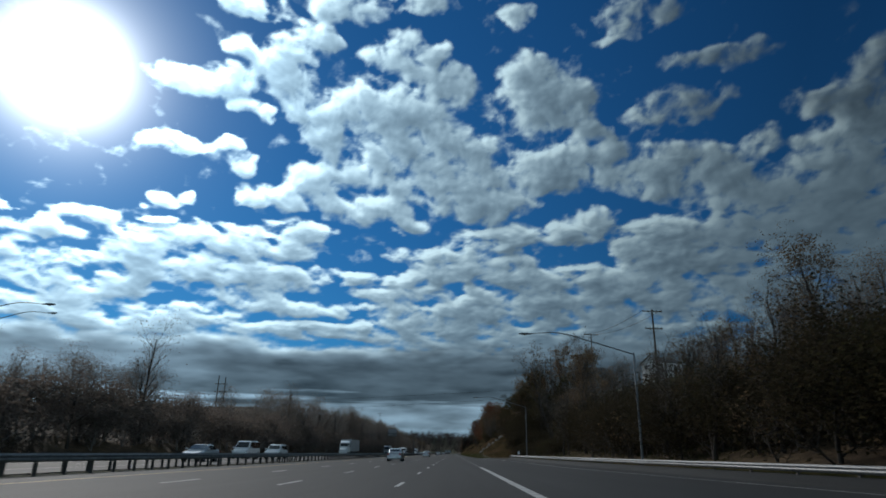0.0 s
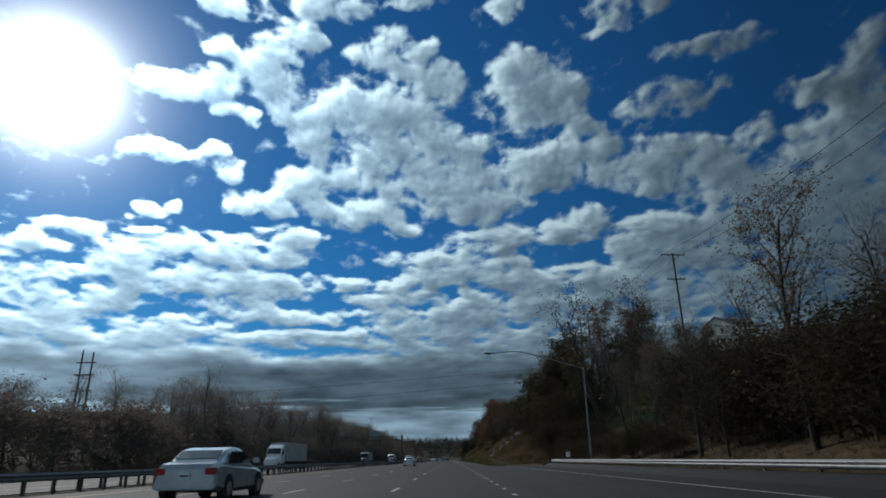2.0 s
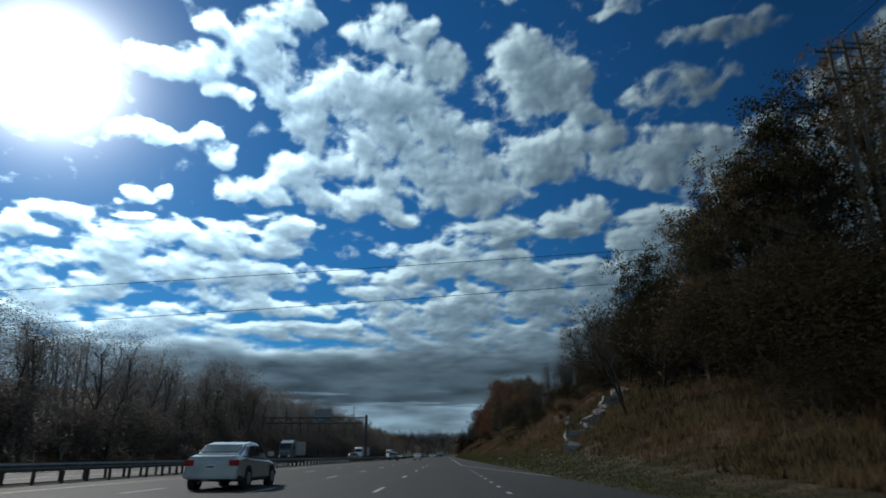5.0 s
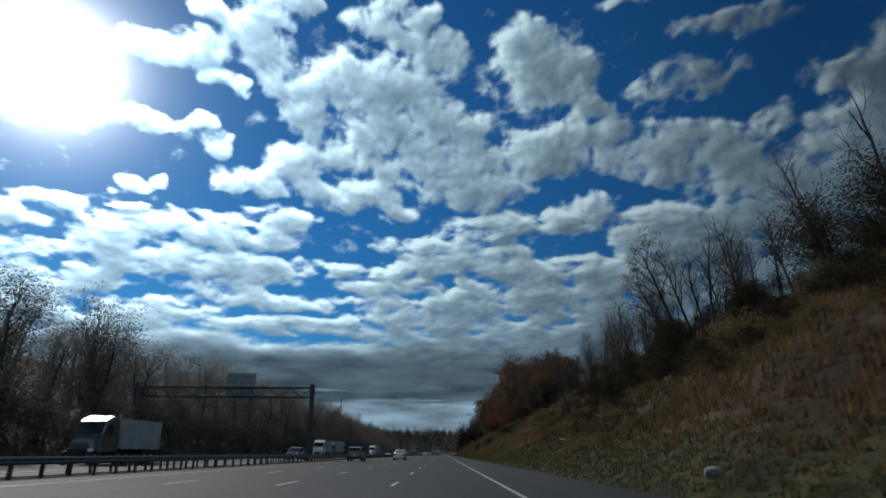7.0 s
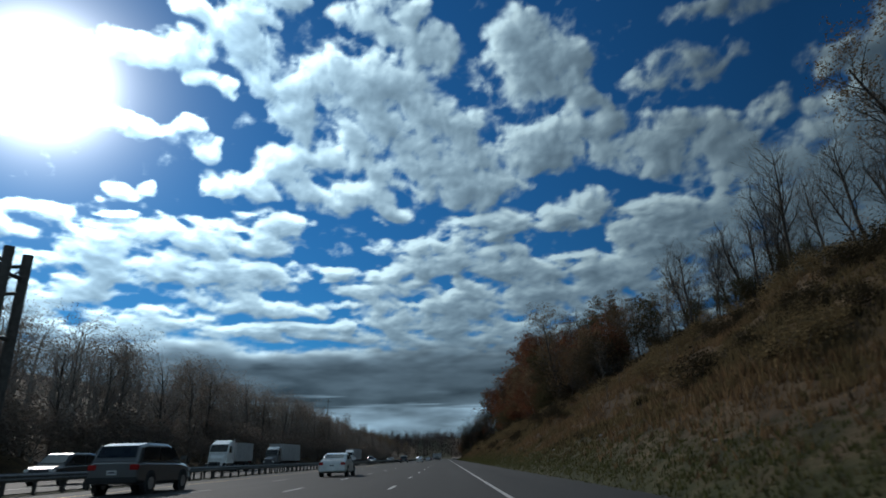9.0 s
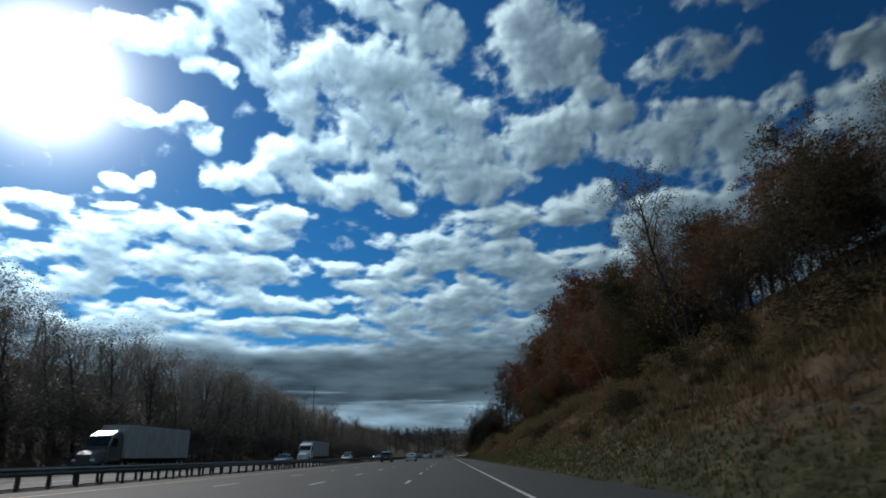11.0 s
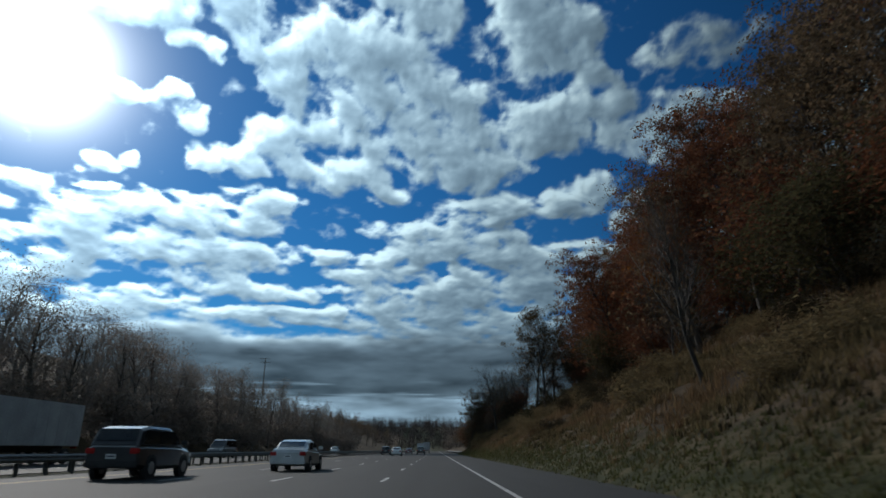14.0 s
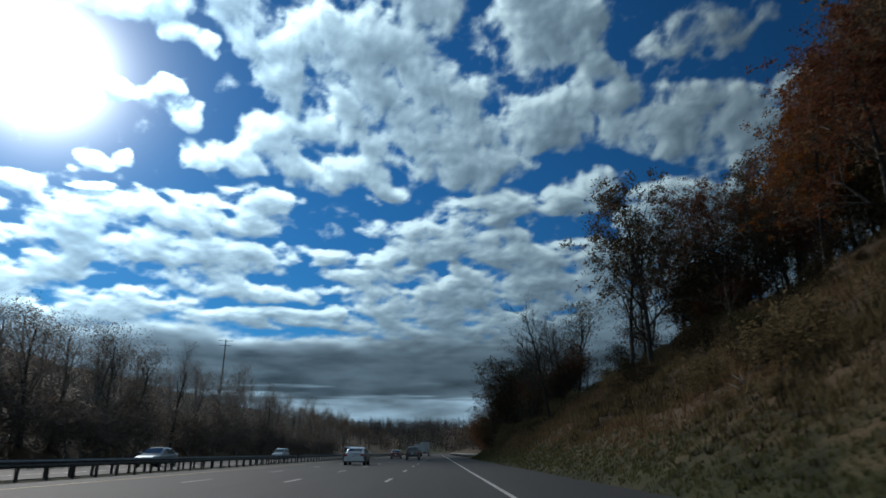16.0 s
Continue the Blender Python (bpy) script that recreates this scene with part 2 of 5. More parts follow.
BROWN = leaf_material("brown_leaves", [(0.088, 0.058, 0.038), (0.14, 0.094, 0.057), (0.18, 0.122, 0.070), (0.098, 0.073, 0.047)])
# kept near black: the shade inside the woods is partly in this colour
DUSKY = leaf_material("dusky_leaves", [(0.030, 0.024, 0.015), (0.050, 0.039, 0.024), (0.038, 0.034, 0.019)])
OLIVE = leaf_material("olive_leaves", [(0.034, 0.033, 0.018), (0.052, 0.048, 0.023), (0.075, 0.062, 0.030), (0.042, 0.038, 0.021)])
STRAW = leaf_material("dry_grass", [(0.125, 0.090, 0.048), (0.175, 0.128, 0.066), (0.09, 0.066, 0.036), (0.22, 0.168, 0.088)])
RUSSET = leaf_material("russet_grass_blades", [(0.12, 0.072, 0.040), (0.17, 0.108, 0.058), (0.085, 0.053, 0.031), (0.20, 0.14, 0.075)])
TURF = leaf_material("verge_grass", [(0.048, 0.055, 0.021), (0.072, 0.076, 0.030), (0.090, 0.076, 0.040)])
FAR_WOOD = mottled("far_bare_woods", [(0.035, 0.025, 0.022), (0.058, 0.040, 0.034), (0.085, 0.055, 0.044)], 0.12, 0.95, relief=0.6)
BLEACHED = mottled("bleached_wood", [(0.10, 0.088, 0.072), (0.20, 0.178, 0.15)], 4, 0.9, relief=0.4, stretch=(1, 4, 4))
ROCK = mottled("pale_rock", [(0.14, 0.13, 0.115), (0.30, 0.285, 0.26)], 5, 0.9, relief=0.5)
TYRE = mottled("tyre_rubber", [(0.015, 0.015, 0.016), (0.03, 0.03, 0.03)], 12, 0.85, relief=0.1)
RIM = mottled("alloy_rim", [(0.35, 0.35, 0.36), (0.5, 0.5, 0.5)], 9, 0.35, 0.8, 0)
DARK_TRIM = mottled("dark_trim", [(0.015, 0.015, 0.016), (0.035, 0.035, 0.036)], 9, 0.6, relief=0.05)
RED_LENS = mottled("red_lamp_lens", [(0.25, 0.012, 0.012), (0.38, 0.02, 0.018)], 9, 0.2, relief=0)
CLEAR_LENS = mottled("clear_lamp_lens", [(0.6, 0.6, 0.6), (0.8, 0.8, 0.8)], 9, 0.12, relief=0)
PLATE = mottled("plate_white", [(0.5, 0.5, 0.5), (0.62, 0.62, 0.6)], 9, 0.5, relief=0)
INK = mottled("plate_ink", [(0.03, 0.03, 0.05), (0.05, 0.05, 0.08)], 9, 0.5, relief=0)
SIGN_BACK = mottled("aluminium_sign_back", [(0.16, 0.17, 0.18), (0.25, 0.26, 0.27)], 1.5, 0.55, 0.4, 0.05)
# white lowered to a third, so the shaded side is in the colour
TRAILER_WHITE = mottled("dimmed_white_trailer", [(0.26, 0.26, 0.26), (0.38, 0.38, 0.38)], 0.8, 0.5, relief=0.02)
HOUSE_WHITE = mottled("white_clapboard", [(0.55, 0.55, 0.53), (0.72, 0.72, 0.70)], 1.5, 0.7, relief=0.1)
ROOF = mottled("grey_shingle", [(0.10, 0.10, 0.105), (0.19, 0.185, 0.18)], 3, 0.9, relief=0.4)
WIRE = mottled("black_cable", [(0.02, 0.02, 0.02), (0.035, 0.035, 0.035)], 2, 0.6, relief=0)


def car_paint(name, colour, metal=0.3):
    m, n, l, b = shader(name, 0.3, metal, 0.5)
    dirt = noise_of(n, l, 2.2, 5)
    c = ramp(n, l, dirt, [(0.35, colour), (0.75, tuple(v * 0.7 + 0.02 for v in colour))])
    l.new(c, b.inputs["Base Color"])
    b.inputs["Coat Weight"].default_value, b.inputs["Coat Roughness"].default_value = 0.6, 0.12
    return m


def window_glass():
    m, n, l, b = shader("dark_window_glass", 0.05, 0, 0.6)
    tint = noise_of(n, l, 3, 2)
    l.new(ramp(n, l, tint, [(0.3, (0.012, 0.014, 0.016)), (0.7, (0.022, 0.025, 0.027))]), b.inputs["Base Color"])
    return m


WINDOW = window_glass()
SILVER = car_paint("silver_paint", (0.46, 0.47, 0.48), 0.5)
WHITE = car_paint("white_paint", (0.70, 0.70, 0.69), 0.0)
BLACK = car_paint("black_paint", (0.025, 0.026, 0.03), 0.2)
GREY = car_paint("grey_paint", (0.13, 0.135, 0.14), 0.5)
MAROON = car_paint("maroon_paint", (0.10, 0.022, 0.02), 0.3)


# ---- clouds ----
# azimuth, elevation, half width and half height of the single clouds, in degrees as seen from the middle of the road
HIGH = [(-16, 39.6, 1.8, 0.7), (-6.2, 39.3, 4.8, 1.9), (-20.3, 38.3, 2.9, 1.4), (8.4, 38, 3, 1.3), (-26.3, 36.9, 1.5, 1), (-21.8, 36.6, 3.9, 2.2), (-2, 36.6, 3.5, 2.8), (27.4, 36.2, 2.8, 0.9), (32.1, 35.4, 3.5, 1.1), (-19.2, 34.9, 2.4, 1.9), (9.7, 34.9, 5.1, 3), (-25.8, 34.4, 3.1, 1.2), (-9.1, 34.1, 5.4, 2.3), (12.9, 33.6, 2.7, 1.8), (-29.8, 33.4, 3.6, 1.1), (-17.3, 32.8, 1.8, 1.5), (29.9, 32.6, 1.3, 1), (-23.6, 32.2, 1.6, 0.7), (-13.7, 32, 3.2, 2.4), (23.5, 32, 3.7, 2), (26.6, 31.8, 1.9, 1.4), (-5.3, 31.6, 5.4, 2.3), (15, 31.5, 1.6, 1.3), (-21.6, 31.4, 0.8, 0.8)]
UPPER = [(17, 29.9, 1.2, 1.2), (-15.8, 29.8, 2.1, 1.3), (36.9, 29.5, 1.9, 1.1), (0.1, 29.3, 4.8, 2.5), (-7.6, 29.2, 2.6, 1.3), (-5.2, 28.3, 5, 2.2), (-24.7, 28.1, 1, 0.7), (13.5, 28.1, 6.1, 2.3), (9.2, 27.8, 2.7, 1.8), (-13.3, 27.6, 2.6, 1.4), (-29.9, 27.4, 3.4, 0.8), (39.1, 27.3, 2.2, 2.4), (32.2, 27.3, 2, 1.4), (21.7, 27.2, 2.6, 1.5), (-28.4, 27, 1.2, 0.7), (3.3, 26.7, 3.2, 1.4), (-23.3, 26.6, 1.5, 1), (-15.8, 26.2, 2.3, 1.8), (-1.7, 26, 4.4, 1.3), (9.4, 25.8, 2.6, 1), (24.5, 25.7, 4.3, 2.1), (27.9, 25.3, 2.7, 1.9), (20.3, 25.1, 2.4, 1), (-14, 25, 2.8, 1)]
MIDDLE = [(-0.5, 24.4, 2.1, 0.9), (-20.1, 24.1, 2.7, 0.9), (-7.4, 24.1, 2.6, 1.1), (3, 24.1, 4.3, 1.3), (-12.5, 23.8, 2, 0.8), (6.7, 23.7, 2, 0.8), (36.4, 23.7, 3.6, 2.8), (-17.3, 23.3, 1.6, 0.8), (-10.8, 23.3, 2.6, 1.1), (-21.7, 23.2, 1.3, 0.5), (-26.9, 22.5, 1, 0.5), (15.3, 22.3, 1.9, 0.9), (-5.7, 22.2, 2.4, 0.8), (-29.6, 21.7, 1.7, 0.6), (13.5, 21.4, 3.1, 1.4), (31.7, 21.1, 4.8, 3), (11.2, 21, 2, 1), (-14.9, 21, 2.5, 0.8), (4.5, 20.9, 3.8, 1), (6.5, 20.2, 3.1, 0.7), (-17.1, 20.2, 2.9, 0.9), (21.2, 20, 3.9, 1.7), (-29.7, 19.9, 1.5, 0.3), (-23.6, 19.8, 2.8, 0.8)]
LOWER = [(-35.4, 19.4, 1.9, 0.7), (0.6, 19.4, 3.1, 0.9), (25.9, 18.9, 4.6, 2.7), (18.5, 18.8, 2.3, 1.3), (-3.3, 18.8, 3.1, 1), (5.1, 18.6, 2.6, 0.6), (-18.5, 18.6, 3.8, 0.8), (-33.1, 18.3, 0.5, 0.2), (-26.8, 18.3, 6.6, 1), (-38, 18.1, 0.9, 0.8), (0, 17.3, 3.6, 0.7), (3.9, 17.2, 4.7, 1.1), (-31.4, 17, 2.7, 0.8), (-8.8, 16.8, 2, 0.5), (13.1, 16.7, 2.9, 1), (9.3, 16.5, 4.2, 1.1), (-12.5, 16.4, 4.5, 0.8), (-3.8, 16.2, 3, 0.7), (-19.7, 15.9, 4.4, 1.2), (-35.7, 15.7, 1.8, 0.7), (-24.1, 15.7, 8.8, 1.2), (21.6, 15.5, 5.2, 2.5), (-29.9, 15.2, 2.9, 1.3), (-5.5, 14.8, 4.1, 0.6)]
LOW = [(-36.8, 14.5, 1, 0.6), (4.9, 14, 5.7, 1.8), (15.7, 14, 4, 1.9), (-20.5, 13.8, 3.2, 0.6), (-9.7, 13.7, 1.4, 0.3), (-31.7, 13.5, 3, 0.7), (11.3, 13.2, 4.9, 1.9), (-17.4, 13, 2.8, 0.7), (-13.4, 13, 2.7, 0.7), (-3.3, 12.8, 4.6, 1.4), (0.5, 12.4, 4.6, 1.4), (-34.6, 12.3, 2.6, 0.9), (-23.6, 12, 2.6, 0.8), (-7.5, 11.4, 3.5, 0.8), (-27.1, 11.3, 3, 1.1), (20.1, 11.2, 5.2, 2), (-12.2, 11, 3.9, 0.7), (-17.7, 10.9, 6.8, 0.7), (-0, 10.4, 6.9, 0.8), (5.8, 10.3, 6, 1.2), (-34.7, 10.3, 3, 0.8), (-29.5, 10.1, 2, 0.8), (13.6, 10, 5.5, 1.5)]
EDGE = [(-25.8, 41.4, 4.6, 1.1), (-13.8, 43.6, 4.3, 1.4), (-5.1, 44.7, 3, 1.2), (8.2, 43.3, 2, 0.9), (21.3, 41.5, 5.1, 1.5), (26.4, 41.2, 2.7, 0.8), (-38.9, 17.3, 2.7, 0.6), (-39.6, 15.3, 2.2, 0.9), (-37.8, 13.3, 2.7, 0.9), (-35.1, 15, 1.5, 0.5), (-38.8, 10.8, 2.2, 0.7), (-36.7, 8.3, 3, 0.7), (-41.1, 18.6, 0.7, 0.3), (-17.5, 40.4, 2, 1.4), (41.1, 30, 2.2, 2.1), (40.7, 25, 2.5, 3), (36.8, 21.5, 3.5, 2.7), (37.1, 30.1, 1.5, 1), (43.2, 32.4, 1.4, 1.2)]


def sky_plane(az, el):
    """A stretch of the sky in which heaps are round overhead and flat towards the horizon."""
    return az * np.cos(np.radians(el)) * 0.40, np.interp(el, [0, 12, 22, 40, 90], [0, 12.0, 19.0, 27.0, 50.0])


def cloud_field(az, el, fine=6, rough=1.0):
    """Thickness of the cloud deck in that direction: below 0 clear sky."""
    u, v = sky_plane(az, el)
    bend = smooth(3, 20, el)
    wa, we = (0.7 * fbm(u * 0.9, v * 0.9, 4, 21)) * (0.5 + 0.5 * bend), 0.45 * fbm(u * 0.9 + 7, v * 0.9, 4, 31) * (0.3 + 0.7 * bend)
    heap, top, foot = np.zeros(az.shape), el.max(1), el.min(1)
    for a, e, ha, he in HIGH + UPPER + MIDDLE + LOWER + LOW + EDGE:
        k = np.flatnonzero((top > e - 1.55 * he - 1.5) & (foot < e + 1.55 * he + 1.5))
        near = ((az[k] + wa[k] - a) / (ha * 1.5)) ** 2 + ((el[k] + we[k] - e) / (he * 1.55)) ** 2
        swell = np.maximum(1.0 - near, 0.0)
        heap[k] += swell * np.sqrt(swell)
    body = 1.0 - np.exp(-1.5 * heap)
    inside = smooth(54, 48, np.abs(az)) * smooth(50, 46, el)
    z = np.maximum(np.sin(np.radians(el)), 0.0) + 0.03
    px, py = np.sin(np.radians(az)) * np.cos(np.radians(el)) / z, np.cos(np.radians(az)) * np.cos(np.radians(el)) / z
    body = body * inside + (0.45 + 0.6 * fbm(px * 1.5 + 3, py * 1.5, 3, 5)) * (1 - inside)
    # low bank of grey cloud, streaked where it thins out above the ridge
    bank = smooth(11.0, 8.8, el + 0.8 * fbm(u * 0.5, v * 0.4, 3, 44))
    body = np.maximum(body, 0.95 * bank)
    body = np.maximum(body, 0.85 * smooth(23, 31, az) * smooth(25, 20, el + 1.5 * fbm(u, v, 3, 46)) * smooth(60, 45, az))
    wu, wv = u + 0.14 * fbm(u * 1.2, v * 1.2, 2, 70), v + 0.14 * fbm(u * 1.2, v * 1.2, 2, 80)
    curl = fbm(wu * 1.5, wv * 1.5, fine, 91, 0.5)
    puff = 0.5 - np.abs(fbm(wu * 1.0 + 9, wv * 1.0, max(fine - 1, 2), 95, 0.5))
    rough = rough * (1 - 0.8 * bank)
    return body - 0.38 + rough * (0.46 * curl + 0.20 * puff) * (0.45 + 0.55 * smooth(4, 14, el)) * (0.5 + 0.5 * np.minimum(body * 1.6, 1))


def cloud_deck():
    height, reach = 1500.0, 4600.0
    az = np.concatenate([np.linspace(-180, -50, 40)[:-1], np.linspace(-50, 50, 601), np.linspace(50, 180, 40)[1:]])
    el = np.concatenate([np.linspace(0.3, 22, 201)[:-1], np.linspace(22, 50, 151), np.linspace(50, 89, 20)[1:]])
    A, E = np.meshgrid(az, el)
    er, ar = np.radians(E), np.radians(A)
    far = 1.0 / ((np.sin(er) / height) ** 3 + (1.0 / reach) ** 3) ** (1 / 3)
    P = np.stack([np.sin(ar) * np.cos(er) * far, np.cos(ar) * np.cos(er) * far, np.sin(er) * far], -1)
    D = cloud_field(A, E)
    # sun and shade painted in: sunward side bright, thick middle and far side grey
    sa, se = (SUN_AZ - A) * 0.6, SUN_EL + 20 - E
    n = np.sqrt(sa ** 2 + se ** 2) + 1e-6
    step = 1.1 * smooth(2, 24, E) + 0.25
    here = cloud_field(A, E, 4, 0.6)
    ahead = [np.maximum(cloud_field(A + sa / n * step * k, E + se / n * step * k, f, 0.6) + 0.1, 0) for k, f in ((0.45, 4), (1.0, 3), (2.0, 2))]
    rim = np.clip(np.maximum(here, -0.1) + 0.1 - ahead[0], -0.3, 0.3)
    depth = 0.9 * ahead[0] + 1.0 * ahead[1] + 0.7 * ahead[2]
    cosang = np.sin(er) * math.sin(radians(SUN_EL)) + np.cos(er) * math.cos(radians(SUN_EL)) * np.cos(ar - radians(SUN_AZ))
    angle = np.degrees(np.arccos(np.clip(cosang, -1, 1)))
    # last term: unseen clouds behind glow more, added as fill on what faces the camera
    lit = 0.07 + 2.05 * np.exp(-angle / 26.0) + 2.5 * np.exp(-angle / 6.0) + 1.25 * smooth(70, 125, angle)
    # the low bank is dimmed and the strip above the ridge brightened in its glow
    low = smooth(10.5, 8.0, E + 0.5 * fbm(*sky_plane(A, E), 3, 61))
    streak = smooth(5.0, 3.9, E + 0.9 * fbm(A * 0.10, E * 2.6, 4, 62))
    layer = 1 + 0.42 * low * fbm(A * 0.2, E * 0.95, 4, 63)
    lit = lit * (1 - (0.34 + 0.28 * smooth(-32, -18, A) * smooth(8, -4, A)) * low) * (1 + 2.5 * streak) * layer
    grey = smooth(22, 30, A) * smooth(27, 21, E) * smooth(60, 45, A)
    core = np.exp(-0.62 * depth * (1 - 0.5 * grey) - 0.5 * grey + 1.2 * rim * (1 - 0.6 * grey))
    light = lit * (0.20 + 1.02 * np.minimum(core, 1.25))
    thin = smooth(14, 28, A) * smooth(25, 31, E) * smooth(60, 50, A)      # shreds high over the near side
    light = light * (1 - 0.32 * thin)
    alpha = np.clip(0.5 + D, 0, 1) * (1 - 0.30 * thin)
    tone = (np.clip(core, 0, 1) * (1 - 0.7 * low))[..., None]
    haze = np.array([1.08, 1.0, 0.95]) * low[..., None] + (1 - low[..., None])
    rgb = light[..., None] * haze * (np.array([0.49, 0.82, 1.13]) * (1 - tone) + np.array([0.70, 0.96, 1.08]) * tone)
    rows, cols = A.shape
    idx = np.arange(rows * cols).reshape(rows, cols)
    faces = np.stack([idx[:-1, :-1], idx[:-1, 1:], idx[1:, 1:], idx[1:, :-1]], -1).reshape(-1, 4)
    me = mesh_of("backdrop_clouds", P.reshape(-1, 3).tolist(), faces.tolist(), [CLOUD], shade=True)
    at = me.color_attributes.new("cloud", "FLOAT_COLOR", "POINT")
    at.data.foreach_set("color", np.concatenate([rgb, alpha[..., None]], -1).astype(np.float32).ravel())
    ob = new("backdrop_clouds", me)
    ob.location = (0, 236, 1)
    return tagged(ob, "broken white and grey clouds, light and shade painted in, drifting over deep blue sky", "clouds", kind="structure")


def cloud_material():
    m = bpy.data.materials.new("cloud_glow")
    m.use_nodes = True
    n, l = m.node_tree.nodes, m.node_tree.links
    n.clear()
    # emits the light and shade stored in the vertex colours
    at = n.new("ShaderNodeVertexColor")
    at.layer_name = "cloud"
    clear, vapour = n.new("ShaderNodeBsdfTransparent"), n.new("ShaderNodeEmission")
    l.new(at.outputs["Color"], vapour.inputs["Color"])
    # fine shreds eat into the edges
    wisp = noise_of(n, l, 0.018, 6)
    shred = n.new("ShaderNodeMath")
    shred.operation = "MULTIPLY_ADD"
    shred.inputs[1].default_value = 0.36
    l.new(wisp, shred.inputs[0])
    l.new(at.outputs["Alpha"], shred.inputs[2])
    both = n.new("ShaderNodeMapRange")
    both.interpolation_type = "SMOOTHSTEP"
    both.inputs["From Min"].default_value, both.inputs["From Max"].default_value, both.inputs["To Max"].default_value = 0.42, 1.04, 0.97
    l.new(shred.outputs[0], both.inputs["Value"])
    mix, out = n.new("ShaderNodeMixShader"), n.new("ShaderNodeOutputMaterial")
    l.new(both.outputs[0], mix.inputs[0])
    l.new(clear.outputs[0], mix.inputs[1])
    l.new(vapour.outputs[0], mix.inputs[2])
    l.new(mix.outputs[0], out.inputs["Surface"])
    return m


CLOUD = cloud_material()
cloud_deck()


# ---- ground and road ----
def terrain(x, y):
    x, y = np.asarray(x, float), np.asarray(y, float)
    rough = smooth(0, 6, np.maximum(x - 7 - 11 * smooth(215, 175, y), -38 - x))
    lawn = 0.33 * np.maximum(x - 15.5, 0)                      # gentle rise with the lawn
    cut = 0.58 * np.maximum(x - 5.6, 0) - 0.34 * np.maximum(x - 34, 0)
    s = smooth(152, 200, y)
    end = smooth(560, 640, y)
    right = lawn * (1 - s) + cut * s
    right = right * (1 - end) + end * 0.25 * np.maximum(x - 9, 0)
    left = 0.42 * np.maximum(-x - 39, 0) - (0.22 * np.maximum(-x - 46, 0) + 0.2 * np.maximum(-x - 62, 0)) * smooth(430, 300, y)
    z = np.where(x > 0, right, left)
    z = np.where(np.abs(x) > 90, np.minimum(z, 26 + 0.0 * z), z)
    z = np.minimum(z, 26)
    ridge = 30 * smooth(980, 1260, y)
    z = np.maximum(z, ridge)
    bumps = 0.75 * fbm(x / 7.0, y / 7.0, 4, 3) + 0.12 * fbm(x / 2.1, y / 2.1, 3, 9)
    return z + bumps * rough - 0.06 + 0.02 * (1 - rough)


def ground_z(x, y):
    return float(terrain(np.array([x]), np.array([y]))[0])


def build_ground():
    xs = np.concatenate([[-4500, -1500, -600, -300, -180, -120], np.arange(-90, -38, 3.0), np.arange(-38, 5, 4.3), np.arange(5, 40, 0.6), np.arange(40, 90, 3), [100, 130, 180, 300, 600, 1500, 4500]])
    ys = np.concatenate([[-4500, -1500, -500, -200, -100], np.arange(-40, 680, 1.6), np.arange(680, 1300, 12), [1400, 1700, 2500, 4500]])
    X, Y = np.meshgrid(xs, ys)
    P = np.stack([X, Y, terrain(X, Y)], -1).reshape(-1, 3)
    idx = np.arange(X.size).reshape(X.shape)
    F = np.stack([idx[:-1, :-1], idx[:-1, 1:], idx[1:, 1:], idx[1:, :-1]], -1).reshape(-1, 4)
    tagged(new("ground", mesh_of("ground", P.tolist(), F.tolist(), [GROUND], shade=True)), "rough grassy verge and dry brown cut slope", "ground", kind="structure")


def right_edge(y):
    return float(np.interp(y, [-200, 0, 20, 36, 55, 120, 165, 215, 1300], [19, 14.8, 12.8, 11.0, 9.3, 8.2, 7.2, 1.9, 1.9]))


def slab(name, left, right, ys, top, thick, material, label, category="road"):
    verts, faces = [], []
    for y in ys:
        a, b = left(y), right(y)
        verts += [(a, y, top), (b, y, top), (a, y, top - thick), (b, y, top - thick)]
    for i in range(len(ys) - 1):
        k = 4 * i
        faces += [(k, k + 1, k + 5, k + 4), (k + 1, k + 3, k + 7, k + 5), (k + 2, k, k + 4, k + 6)]
    me = mesh_of(name, verts, faces, [material])
    return tagged(new(name, me), label, category, kind="structure")


def strip_mesh(runs, width, z):
    """Painted lines: runs of (x function, y0, y1)."""
    verts, faces = [], []
    for fx, y0, y1 in runs:
        n = max(1, int((y1 - y0) / 8))
        for i in range(n):
            a, b = y0 + (y1 - y0) * i / n, y0 + (y1 - y0) * (i + 1) / n
            k = len(verts)
            verts += [(fx(a) - width / 2, a, z), (fx(a) + width / 2, a, z), (fx(b) + width / 2, b, z), (fx(b) - width / 2, b, z)]
            faces.append((k, k + 1, k + 2, k + 3))
    return verts, faces


def painted(name, runs, width, material, label, z=0.006):
    v, f = strip_mesh(runs, width, z)
    return tagged(new(name, mesh_of(name, v, f, [material])), label, "road marking", kind="structure")


build_ground()
ROAD_Y = list(np.arange(-200, 240, 10.0)) + list(np.arange(240, 1301, 40.0))
slab("road", lambda y: -15.2, lambda y: max(right_edge(y) + 2.9 - 0.6 * float(smooth(60, 20, y)), 5.2, float(np.interp(y, [-60, 20, 50, 90, 141, 150], [20.4, 16.1, 14.1, 13.5, 13.2, 9.0]))), ROAD_Y, 0.0, 0.3, ASPHALT, "grey worn asphalt carriageway with pale wheel tracks")
slab("road_opposite", lambda y: -37.0, lambda y: -17.0, ROAD_Y, 0.0, 0.3, ASPHALT, "grey asphalt carriageway for oncoming traffic")
